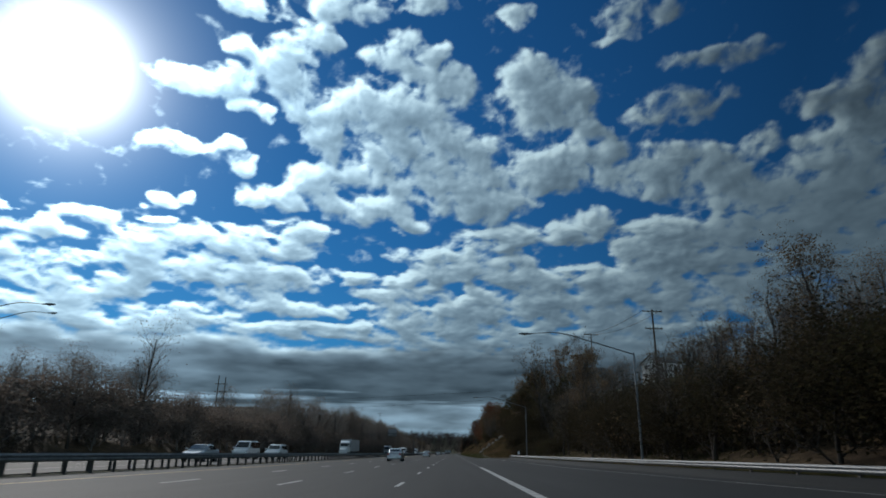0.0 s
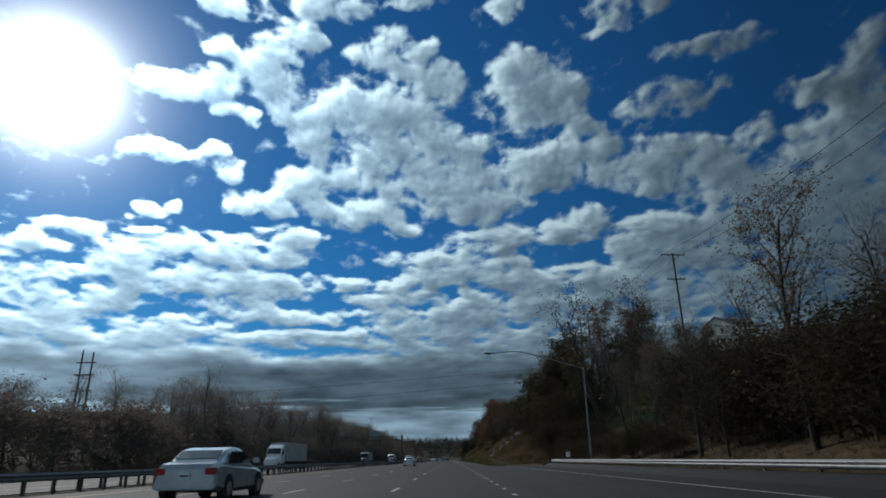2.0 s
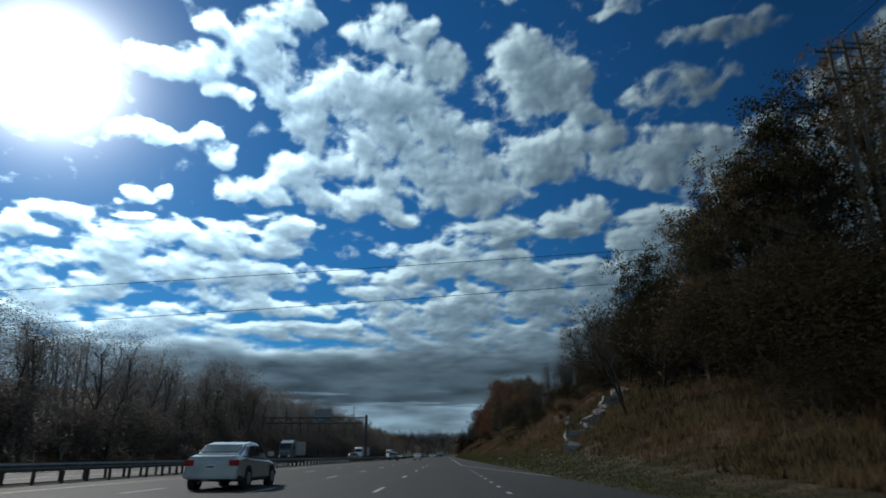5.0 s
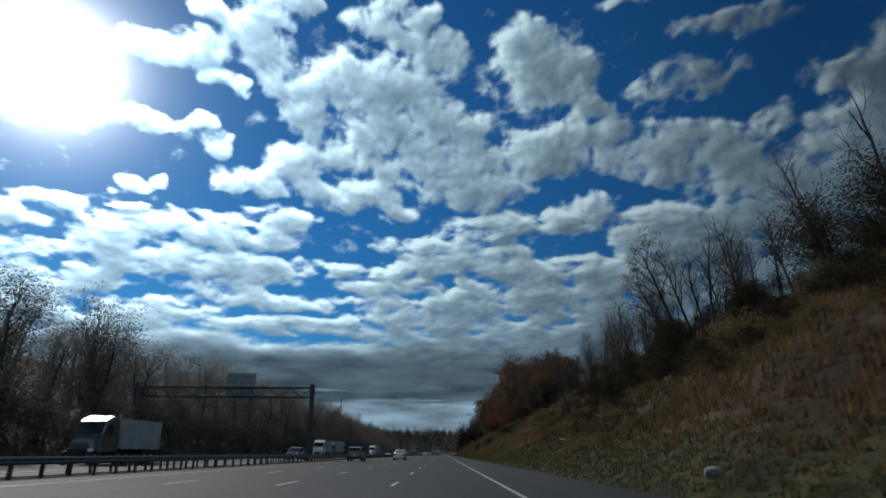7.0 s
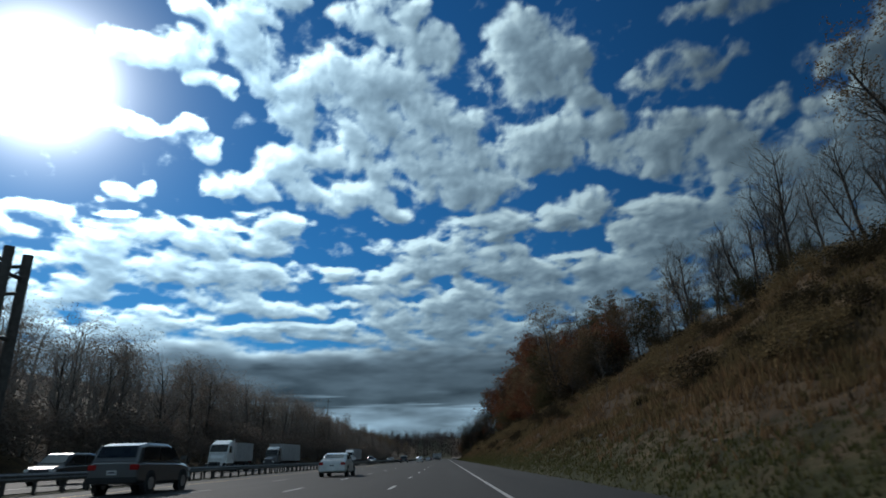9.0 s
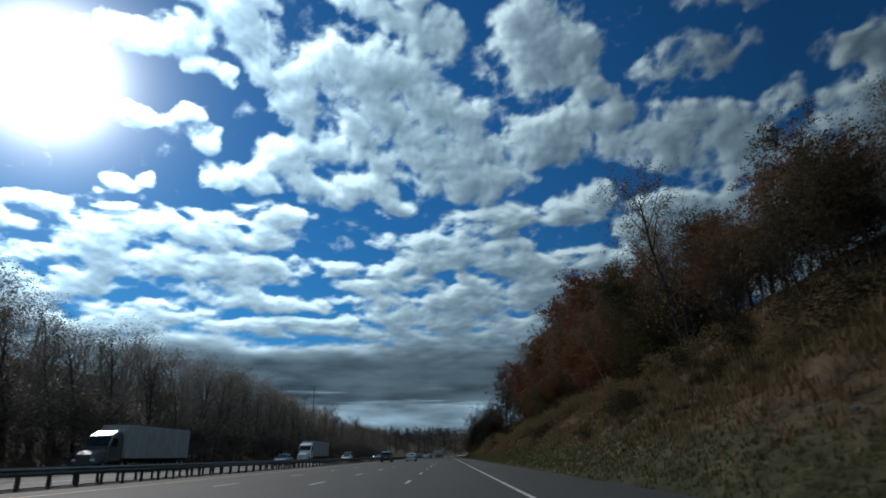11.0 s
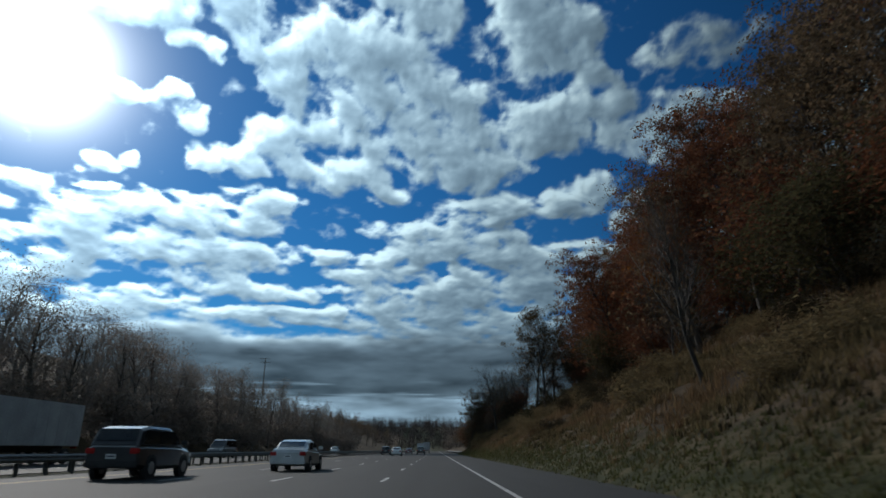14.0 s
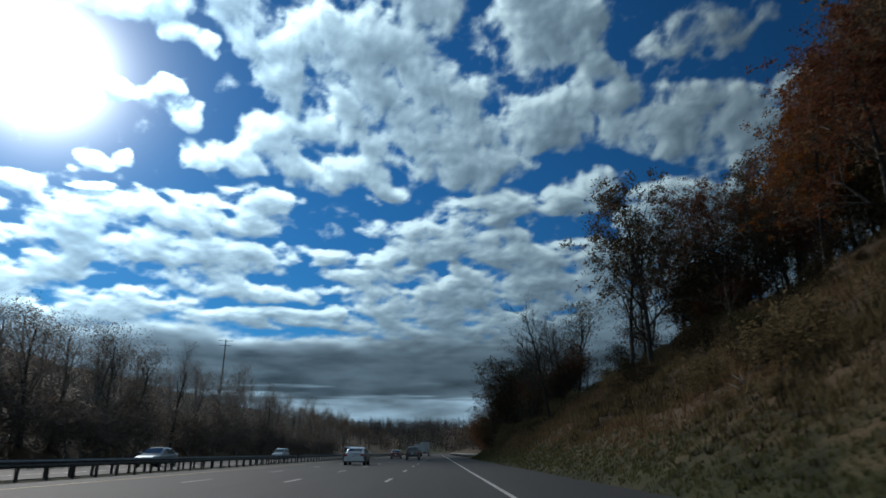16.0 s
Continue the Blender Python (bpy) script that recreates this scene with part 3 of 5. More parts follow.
for lx in (-1.75, -5.4, -9.05):
    painted("lane_line", [(lambda y, lx=lx: lx, y0, y0 + 3.05) for y0 in np.arange(-16.5, 900, 12.19)], 0.14, WHITE_LINE, "worn dashed white lane line")
painted("median_edge_line", [(lambda y: -12.7, -200, 1200)], 0.13, YELLOW_LINE, "worn solid yellow edge line")
painted("edge_line", [(right_edge, -200, 1200)], 0.14, WHITE_LINE, "worn solid white edge line of the shoulder")
painted("merge_line", [(lambda y: 2.15, -60, 50)], 0.28, WHITE_LINE, "broad solid white line beside the merging lane")
painted("merge_dots", [(lambda y: 2.1, y0, y0 + 0.95) for y0 in np.arange(52, 196, 3.66)], 0.13, WHITE_LINE, "short white dashes along the merging lane")
for lx in (-20.6, -33.5):
    painted("edge_line_opposite", [(lambda y, lx=lx: lx, -200, 1200)], 0.13, WHITE_LINE, "worn solid edge line of the oncoming carriageway")
for lx in (-24.3, -28.0):
    painted("lane_line_opposite", [(lambda y, lx=lx: lx, y0, y0 + 3.05) for y0 in np.arange(-20, 700, 12.19)], 0.14, WHITE_LINE, "worn dashed white lane line of the oncoming carriageway")


# ---- guard rails ----
def w_beam(points, side):
    """The rolled W profile swept along points; side +1 faces +x."""
    profile = [(0.0, 0.0), (0.02, 0.03), (0.08, 0.075), (0.08, 0.115), (0.02, 0.15), (0.02, 0.17), (0.08, 0.205), (0.08, 0.245), (0.02, 0.29), (0.0, 0.31)]
    verts, faces = [], []
    for x, y, z in points:
        for off in (0.0, -0.012):
            verts += [(x + side * (dx + off), y, z + dz) for dx, dz in profile]
    n = len(profile)
    for i in range(len(points) - 1):
        a, b = 2 * n * i, 2 * n * (i + 1)
        for k in range(n - 1):
            faces.append((a + k, a + k + 1, b + k + 1, b + k))
            faces.append((a + n + k + 1, a + n + k, b + n + k, b + n + k + 1))
    return verts, faces


def post_mesh(height, depth):
    bm = bmesh.new()
    w, t = 0.10, 0.012
    add_box(bm, -w / 2, w / 2, -t / 2, t / 2, -depth, height)
    for s in (-1, 1):
        add_box(bm, s * w / 2 - t / 2, s * w / 2 + t / 2, -0.05, 0.05, -depth, height)
    me = bpy.data.meshes.new("post")
    bm.to_mesh(me)
    bm.free()
    me.materials.append(POST_STEEL)
    return me


def guard_rail(fx, y0, y1, side, label, base=None, limit=300, gap=1.905):
    rail = tagged(new("guard_rail"), label, "guard rail", group="guard rails along the road")
    base = base or (lambda x, y: 0.0)
    ys = np.arange(y0, y1 + 0.1, 3.81)
    v, f = w_beam([(fx(y), y, base(fx(y), y) + 0.47) for y in ys], side)
    ob = new("beam", mesh_of("beam", v, f, [STEEL], shade=True))
    ob.parent = rail
    pm = post_mesh(0.72, 0.35)
    for i, y in enumerate(np.arange(y0 + 0.4, y1, gap)):
        if i >= limit:
            break
        p = new("post", pm)
        p.parent = rail
        p.location = (fx(y) - side * 0.09, y, base(fx(y), y))
    bm = bmesh.new()
    for y in (y0, y1):
        add_tube(bm, (fx(y) - side * 0.02, y, base(fx(y), y) + 0.46), (fx(y) - side * 0.02, y, base(fx(y), y) + 0.79), 0.10, 0.10, 10)
    part("end_shoe", bm, STEEL, rail, "rounded steel end piece")
    return rail


RAIL_X = ([-60, 20, 50, 90, 141], [19.5, 15.2, 13.3, 12.7, 12.5])


def berm():
    """Low bank added under the merging-lane rail so asphalt reaches it in the camera's view."""
    ys = np.arange(-60, 142, 4.0)
    profile = [(-1.0, -0.03), (-0.55, 0.12), (-0.15, 0.33), (0.25, 0.36), (0.75, 0.30), (1.3, -0.1)]
    v = [(float(np.interp(y, *RAIL_X)) + dx, float(y), z) for y in ys for dx, z in profile]
    n = len(profile)
    f = [(i * n + k, i * n + k + 1, (i + 1) * n + k + 1, (i + 1) * n + k) for i in range(len(ys) - 1) for k in range(n - 1)]
    tagged(new("pavement_berm", mesh_of("pavement_berm", v, f, [ASPHALT], shade=True)), "low asphalt bank added under the guard rail", "pavement", kind="structure")


berm()
guard_rail(lambda y: -15.7, -20.0, 545.0, 1, "galvanised steel median guard rail on close posts")
guard_rail(lambda y: -15.7, 545.0, 900.0, 1, "galvanised steel median guard rail on close posts")
guard_rail(lambda y: -17.1, -20.0, 545.0, -1, "galvanised steel rail facing the oncoming carriageway")
guard_rail(lambda y: float(np.interp(y, *RAIL_X)), -60.0, 141.4, -1, "sunlit galvanised steel guard rail beside the merging lane", gap=3.81)
guard_rail(lambda y: float(np.interp(y, [580, 600, 760], [8.2, 6.6, 5.6])), 580.0, 760.0, -1, "galvanised steel guard rail by the foot of the trees")


# ---- street lamps ----
def street_lamp(label, height, arm, rise):
    lamp = tagged(new("street_lamp"), label, "street lamp", group="street lamps")
    bm = bmesh.new()
    add_tube(bm, (0, 0, -0.6), (0, 0, height), 0.12, 0.075, 12)
    part("pole", bm, LAMP_STEEL, lamp)
    bm = bmesh.new()
    add_tube(bm, (0, 0, -0.3), (0, 0, 0.35), 0.22, 0.20, 12)
    part("base", bm, LAMP_STEEL, lamp)
    bm = bmesh.new()
    reach = [0.0, 0.2, 0.4, 0.6, 0.68, 0.74, 0.80, 0.86, 0.92, 0.96, 1.0]
    climb = [0.0, 0.29, 0.58, 0.86, 0.95, 0.99, 1.0, 0.99, 0.97, 0.95, 0.93]
    pts = [(-arm * a, 0, height - 0.12 + rise * b) for a, b in zip(reach, climb)]
    add_path(bm, pts, [0.06 - 0.003 * k for k in range(11)], 8)
    part("arm", bm, LAMP_STEEL, lamp)
    x, _, z = pts[-1]
    bm = bmesh.new()
    for k, (x0, x1, w, h) in enumerate(((0.1, -0.25, 0.10, 0.09), (-0.25, -0.9, 0.19, 0.12), (-0.9, -1.1, 0.14, 0.08))):
        add_box(bm, x + x1, x + x0, -w, w, z - h * 0.6, z + h * 0.6, 0.03)
    head = part("head", bm, LAMP_STEEL, lamp, "flat grey lamp head")
    bm = bmesh.new()
    bmesh.ops.create_uvsphere(bm, u_segments=12, v_segments=6, radius=1.0, matrix=Matrix.LocRotScale((x - 0.58, 0, z - 0.07), None, (0.27, 0.14, 0.07)))
    part("lens", bm, GLASS_LENS, head, "clear bowl lens")
    return lamp


lamp = street_lamp("tall grey street lamp with a long arm over the road", 9.9, 9.2, 1.9)
lamp.matrix_basis = pose(14.2, 123.5, ground_z(14.2, 123.5))
copy_thing(lamp, pose(15.4, 52.6, ground_z(15.4, 52.6), 0, 0, 0) @ Matrix.Scale(0.95, 4))
for x, y in ((-47.5, 55), (-58.5, 72), (-50.5, 186)):
    other = copy_thing(lamp, pose(x, y, ground_z(x, y) - 0.8, 0, 0, 180))
    other["label"] = "grey street lamp beside the oncoming carriageway"


# ---- utility poles and wires ----
def utility_pole(height, arms, label, girth=0.19):
    pole = tagged(new("utility_pole"), label, "utility pole", group="utility poles")
    bm = bmesh.new()
    add_tube(bm, (0, 0, -1.0), (0, 0, height), girth, girth * 0.63, 10)
    part("pole", bm, POLE_WOOD, pole)
    for z, half in arms:
        bm = bmesh.new()
        add_box(bm, -half, half, -0.16, -0.05, z - 0.07, z + 0.07, 0.01)
        arm = part("crossarm", bm, POLE_WOOD, pole)
        for k in (-0.92, -0.45, 0.45, 0.92):
            bm = bmesh.new()
            add_tube(bm, (half * k, -0.1, z + 0.06), (half * k, -0.1, z + 0.15), 0.05, 0.06, 8)
            add_tube(bm, (half * k, -0.1, z + 0.15), (half * k, -0.1, z + 0.26), 0.035, 0.02, 8)
            part("insulator", bm, DARK_TRIM, arm)
        bm = bmesh.new()
        for s in (-1, 1):
            add_tube(bm, (s * half * 0.5, -0.12, z - 0.05), (0, -0.12, z - 0.65), 0.02, 0.02, 6)
        part("brace", bm, POST_STEEL, pole)
    return pole


def stand(thing, x, y, turn=0.0, lean=0.0):
    thing.matrix_basis = pose(x, y, ground_z(x, y), 0, lean, turn)
    return thing


stand(utility_pole(16.2, [(15.9, 1.45), (13.4, 1.25)], "weathered wooden utility pole with two crossarms"), 28.3, 86, 5)
stand(utility_pole(22.8, [(22.5, 1.7), (19.0, 1.3)], "tall weathered utility pole with two crossarms"), 31.6, 140, 5)
for k, x in enumerate((25.3, 27.1, 28.9)):
    stand(utility_pole(17.0 + 0.3 * k, [(16.6, 1.1), (14.6, 1.0)], "weathered utility pole of a close group"), x, 181 + k, 5)
stand(utility_pole(7.7, [], "short bare wooden pole standing in the verge"), 25.2, 145, 0, -2)
stand(utility_pole(24.5, [(24.0, 2.6), (22.2, 2.3)], "tall wooden utility pole above the woods", 0.30), -82.0, 708.0, 15)


def cable(a, b, sag, label):
    a, b = Vector(a), Vector(b)
    bm = bmesh.new()
    pts = [a.lerp(b, k / 16) - Vector((0, 0, sag * 4 * (k / 16) * (1 - k / 16))) for k in range(17)]
    add_path(bm, pts, [0.03] * 17, 4)
    me = bpy.data.meshes.new("overhead_cable")
    bm.to_mesh(me)
    bm.free()
    me.materials.append(WIRE)
    tagged(new("overhead_cable", me), label, "cable", group="overhead cables")


for dx in (-1.3, 1.3):
    cable((28.3 + dx, 86, ground_z(28.3, 86) + 16.1), (31.6 + dx, 140, ground_z(31.6, 140) + 22.7), 0.8, "thin black overhead cable between poles")
    cable((31.6 + dx, 140, ground_z(31.6, 140) + 22.7), (27.1 + dx * 0.8, 182, ground_z(27.1, 182) + 16.9), 0.5, "thin black overhead cable between poles")
cable((30, 212, 19.6), (-66, 212, 13.4), 0.3, "thin black cable slung across the road")
cable((30, 208, 22.0), (-66, 208, 16.2), 0.3, "thin black cable slung across the road")
stand(utility_pole(8.6, [(8.0, 0.9), (5.6, 0.9)], "weathered wooden utility pole among the trees"), 30, 210, 5)
stand(utility_pole(11.0, [(10.4, 0.9), (7.6, 0.9)], "weathered wooden utility pole among the trees"), -66, 210, 5)
for x in (-60.9, -59.1):
    stand(utility_pole(13.5, [], "wooden leg of a braced pole frame above the trees"), x, 160)
frame_bar = tagged(new("pole_frame_bars"), "wooden cross bars joining two pole legs", "utility pole", group="utility poles")
for z in (17.2, 15.2, 12.6):
    box_part("crossbar", (-61.6, -58.4, 159.75, 159.9, z - 0.09, z + 0.09), POLE_WOOD, frame_bar)


# ---- sign gantry ----
def sign_gantry():
    gantry = tagged(new("sign_gantry"), "dark steel truss gantry with sign boards, seen from behind", "sign gantry")
    x0, x1, zb, zt = -41.0, -17.7, 8.0, 9.2
    for x in (x0, x1):
        for dy in (-0.6, 0.6):
            bm = bmesh.new()
            add_tube(bm, (x, dy, -0.5), (x, dy, 9.7), 0.21, 0.21, 14)
            part("post", bm, POST_STEEL, gantry)
        bm = bmesh.new()
        for z in (3.0, 6.0, 8.6):
            add_tube(bm, (x, -0.6, z), (x, 0.6, z), 0.09, 0.09, 8)
        part("strut", bm, POST_STEEL, gantry)
    for dy in (-0.6, 0.6):
        for z in (zb, zt):
            bm = bmesh.new()
            add_tube(bm, (x0, dy, z), (x1, dy, z), 0.085, 0.085, 8)
            part("chord", bm, POST_STEEL, gantry)
        n = 16
        for k in range(n):
            a, b = x0 + (x1 - x0) * k / n, x0 + (x1 - x0) * (k + 1) / n
            bm = bmesh.new()
            z0, z1 = (zb, zt) if k % 2 else (zt, zb)
            add_tube(bm, (a, dy, z0), (b, dy, z1), 0.045, 0.045, 6)
            part("brace", bm, POST_STEEL, gantry)
    for a, b, z0, z1 in ((-29.6, -25.7, 7.9, 11.2),):
        board = box_part("sign_board", (a, b, 0.78, 0.84, z0, z1), SIGN_BACK, gantry, "bare aluminium back of a sign board", 0.02)
        for k in range(4):
            z = z0 + 0.5 + (z1 - z0 - 1.0) * k / 3
            box_part("stiffener", (a + 0.05, b - 0.05, 0.70, 0.775, z - 0.04, z + 0.04), STEEL, board)
    gantry.location = (0, 290, 0)


sign_gantry()


# ---- house on the hill and roadside box ----
def hill_house(x, y, turn):
    house = tagged(new("house"), "white two-storey clapboard house above the lawn", "house")
    w, d, h = 11.0, 7.5, 5.6
    bm = bmesh.new()
    add_box(bm, -w / 2, w / 2, -d / 2, d / 2, -2.0, h)
    k = [bm.verts.new(p) for p in ((-w / 2, -d / 2, h), (-w / 2, d / 2, h), (-w / 2, 0, h + 2.0), (w / 2, -d / 2, h), (w / 2, d / 2, h), (w / 2, 0, h + 2.0))]
    bm.faces.new((k[0], k[1], k[2]))
    bm.faces.new((k[3], k[5], k[4]))
    part("wall", bm, HOUSE_WHITE, house)
    for s in (-1, 1):
        bm = bmesh.new()
        v = [bm.verts.new(p) for p in ((-w / 2 - 0.4, s * (d / 2 + 0.4), h - 0.15), (w / 2 + 0.4, s * (d / 2 + 0.4), h - 0.15), (w / 2 + 0.4, 0, h + 2.15), (-w / 2 - 0.4, 0, h + 2.15))]
        f = bm.faces.new(v)
        made = bmesh.ops.extrude_face_region(bm, geom=[f])
        bmesh.ops.translate(bm, vec=(0, 0, 0.18), verts=[g for g in made["geom"] if isinstance(g, bmesh.types.BMVert)])
        part("roof", bm, ROOF, house)
    for z in (0.9, 3.6):
        for i in range(5):
            cx = -w / 2 + 1.2 + i * 2.15
            win = box_part("window", (cx - 0.5, cx + 0.5, -d / 2 - 0.05, -d / 2 + 0.02, z, z + 1.3), HOUSE_WHITE, house)
            box_part("pane", (cx - 0.43, cx + 0.43, -d / 2 - 0.065, -d / 2 - 0.052, z + 0.07, z + 1.23), WINDOW, win)
    for z in (0.9, 3.6):
        for cy in (-2.0, 1.2):
            win = box_part("window", (-w / 2 - 0.05, -w / 2 + 0.02, cy, cy + 1.0, z, z + 1.3), HOUSE_WHITE, house)
            box_part("pane", (-w / 2 - 0.065, -w / 2 - 0.052, cy + 0.07, cy + 0.93, z + 0.07, z + 1.23), WINDOW, win)
    box_part("porch_roof", (-w / 2, w / 2, -d / 2 - 1.6, -d / 2 - 0.06, 2.55, 2.7), ROOF, house)
    for i in range(5):
        cx = -w / 2 + 0.2 + i * (w - 0.4) / 4
        bm = bmesh.new()
        add_tube(bm, (cx, -d / 2 - 1.5, -1.5), (cx, -d / 2 - 1.5, 2.55), 0.08, 0.08, 8)
        part("porch_post", bm, HOUSE_WHITE, house)
    house.matrix_basis = pose(x, y, ground_z(x, y), 0, 0, turn)


hill_house(71.0, 211.0, 28)


def roadside_box(x, y):
    box = tagged(new("roadside_cabinet"), "small white cabinet box on two thin posts by the verge", "cabinet box")
    for s in (-0.12, 0.12):
        bm = bmesh.new()
        add_tube(bm, (s, 0, -0.4), (s, 0, 1.9), 0.03, 0.03, 8)
        part("post", bm, POST_STEEL, box)
    box_part("case", (-0.22, 0.22, -0.2, -0.03, 1.05, 1.6), HOUSE_WHITE, box, "white metal case", 0.02)
    box.matrix_basis = pose(x, y, ground_z(x, y))


roadside_box(13.6, 133)


# ---- vehicles ----
def ring(w, z0, z1, lean=0.0, r=0.12):
    """A rounded section, half width w at z0 and w - lean at z1."""
    top = max(w - lean, 0.05)
    r = min(r, (z1 - z0) * 0.45)
    return [(-w + r, z0), (w - r, z0), (w, z0 + r), (top, z1 - r), (top - r, z1), (-top + r, z1), (-top, z1 - r), (-w, z0 + r)]


def loft(stations):
    bm = bmesh.new()
    rings = [[bm.verts.new((x, y, z)) for x, z in pts] for y, pts in stations]
    n = len(rings[0])
    for a, b in zip(rings[:-1], rings[1:]):
        for k in range(n):
            bm.faces.new((a[k], a[(k + 1) % n], b[(k + 1) % n], b[k]))
    bm.faces.new(rings[0])
    bm.faces.new(rings[-1][::-1])
    return bm


def quad_part(name, pts, material, parent, thick=0.012, label=""):
    bm = bmesh.new()
    f = bm.faces.new([bm.verts.new(p) for p in pts])
    f.normal_update()
    nrm = f.normal.copy()
    made = bmesh.ops.extrude_face_region(bm, geom=[f])
    bmesh.ops.translate(bm, vec=nrm * thick, verts=[g for g in made["geom"] if isinstance(g, bmesh.types.BMVert)])
    return part(name, bm, material, parent, label)


def wheel(x, y, r, parent):
    bm = bmesh.new()
    add_tube(bm, (x - 0.11, y, r), (x - 0.085, y, r), r * 0.93, r, 20)
    add_tube(bm, (x - 0.085, y, r), (x + 0.085, y, r), r, r, 20)
    add_tube(bm, (x + 0.085, y, r), (x + 0.11, y, r), r, r * 0.93, 20)
    w = part("wheel", bm, TYRE, parent, "black rubber tyre")
    bm = bmesh.new()
    add_tube(bm, (x - 0.125, y, r), (x + 0.125, y, r), r * 0.58, r * 0.58, 14)
    part("rim", bm, RIM, w, "grey alloy rim")


# body stations: y from tail, half width, bottom, top; cabin stations: y, half width, top
SHAPES = {
    "sedan": dict(length=4.7, half=0.91, body=[(0.0, 0.80, 0.45, 0.86), (0.12, 0.88, 0.32, 1.00), (0.6, 0.91, 0.24, 1.06), (1.4, 0.91, 0.22, 1.00), (2.6, 0.91, 0.22, 0.96), (3.4, 0.91, 0.22, 0.93), (4.3, 0.88, 0.24, 0.82), (4.62, 0.80, 0.30, 0.70), (4.7, 0.70, 0.40, 0.60)], cabin=[(0.55, 0.70, 1.06), (1.15, 0.74, 1.38), (1.9, 0.76, 1.47), (2.5, 0.75, 1.43), (3.45, 0.78, 0.98)], axles=(0.95, 3.75), r=0.33),
    "suv": dict(length=4.75, half=0.95, body=[(0.0, 0.84, 0.50, 1.05), (0.10, 0.92, 0.38, 1.12), (0.6, 0.95, 0.32, 1.14), (1.5, 0.95, 0.30, 1.12), (3.2, 0.95, 0.30, 1.10), (3.6, 0.95, 0.30, 1.08), (4.4, 0.92, 0.34, 1.00), (4.68, 0.86, 0.40, 0.88), (4.75, 0.76, 0.48, 0.75)], cabin=[(0.08, 0.80, 1.14), (0.35, 0.80, 1.66), (1.0, 0.82, 1.76), (2.6, 0.81, 1.75), (3.0, 0.80, 1.66), (3.75, 0.84, 1.10)], axles=(0.95, 3.80), r=0.37),
    "van": dict(length=5.4, half=1.0, body=[(0.0, 0.94, 0.48, 1.20), (0.08, 0.98, 0.36, 1.22), (1.2, 1.0, 0.32, 1.22), (3.6, 1.0, 0.32, 1.22), (4.5, 1.0, 0.32, 1.18), (5.2, 0.94, 0.36, 1.02), (5.4, 0.84, 0.46, 0.80)], cabin=[(0.04, 0.90, 1.22), (0.12, 0.88, 2.05), (1.0, 0.88, 2.14), (3.4, 0.88, 2.12), (3.7, 0.87, 2.02), (4.6, 0.90, 1.20)], axles=(1.05, 4.4), r=0.36),
    "pickup": dict(length=5.5, half=0.98, body=[(0.0, 0.92, 0.58, 1.12), (0.06, 0.97, 0.50, 1.16), (1.8, 0.98, 0.42, 1.16), (3.4, 0.98, 0.40, 1.16), (4.2, 0.98, 0.40, 1.16), (5.2, 0.95, 0.42, 1.10), (5.5, 0.85, 0.50, 0.95)], cabin=[(1.75, 0.82, 1.16), (1.95, 0.82, 1.78), (2.3, 0.83, 1.86), (3.4, 0.82, 1.84), (4.2, 0.85, 1.16)], axles=(1.15, 4.55), r=0.40),
}


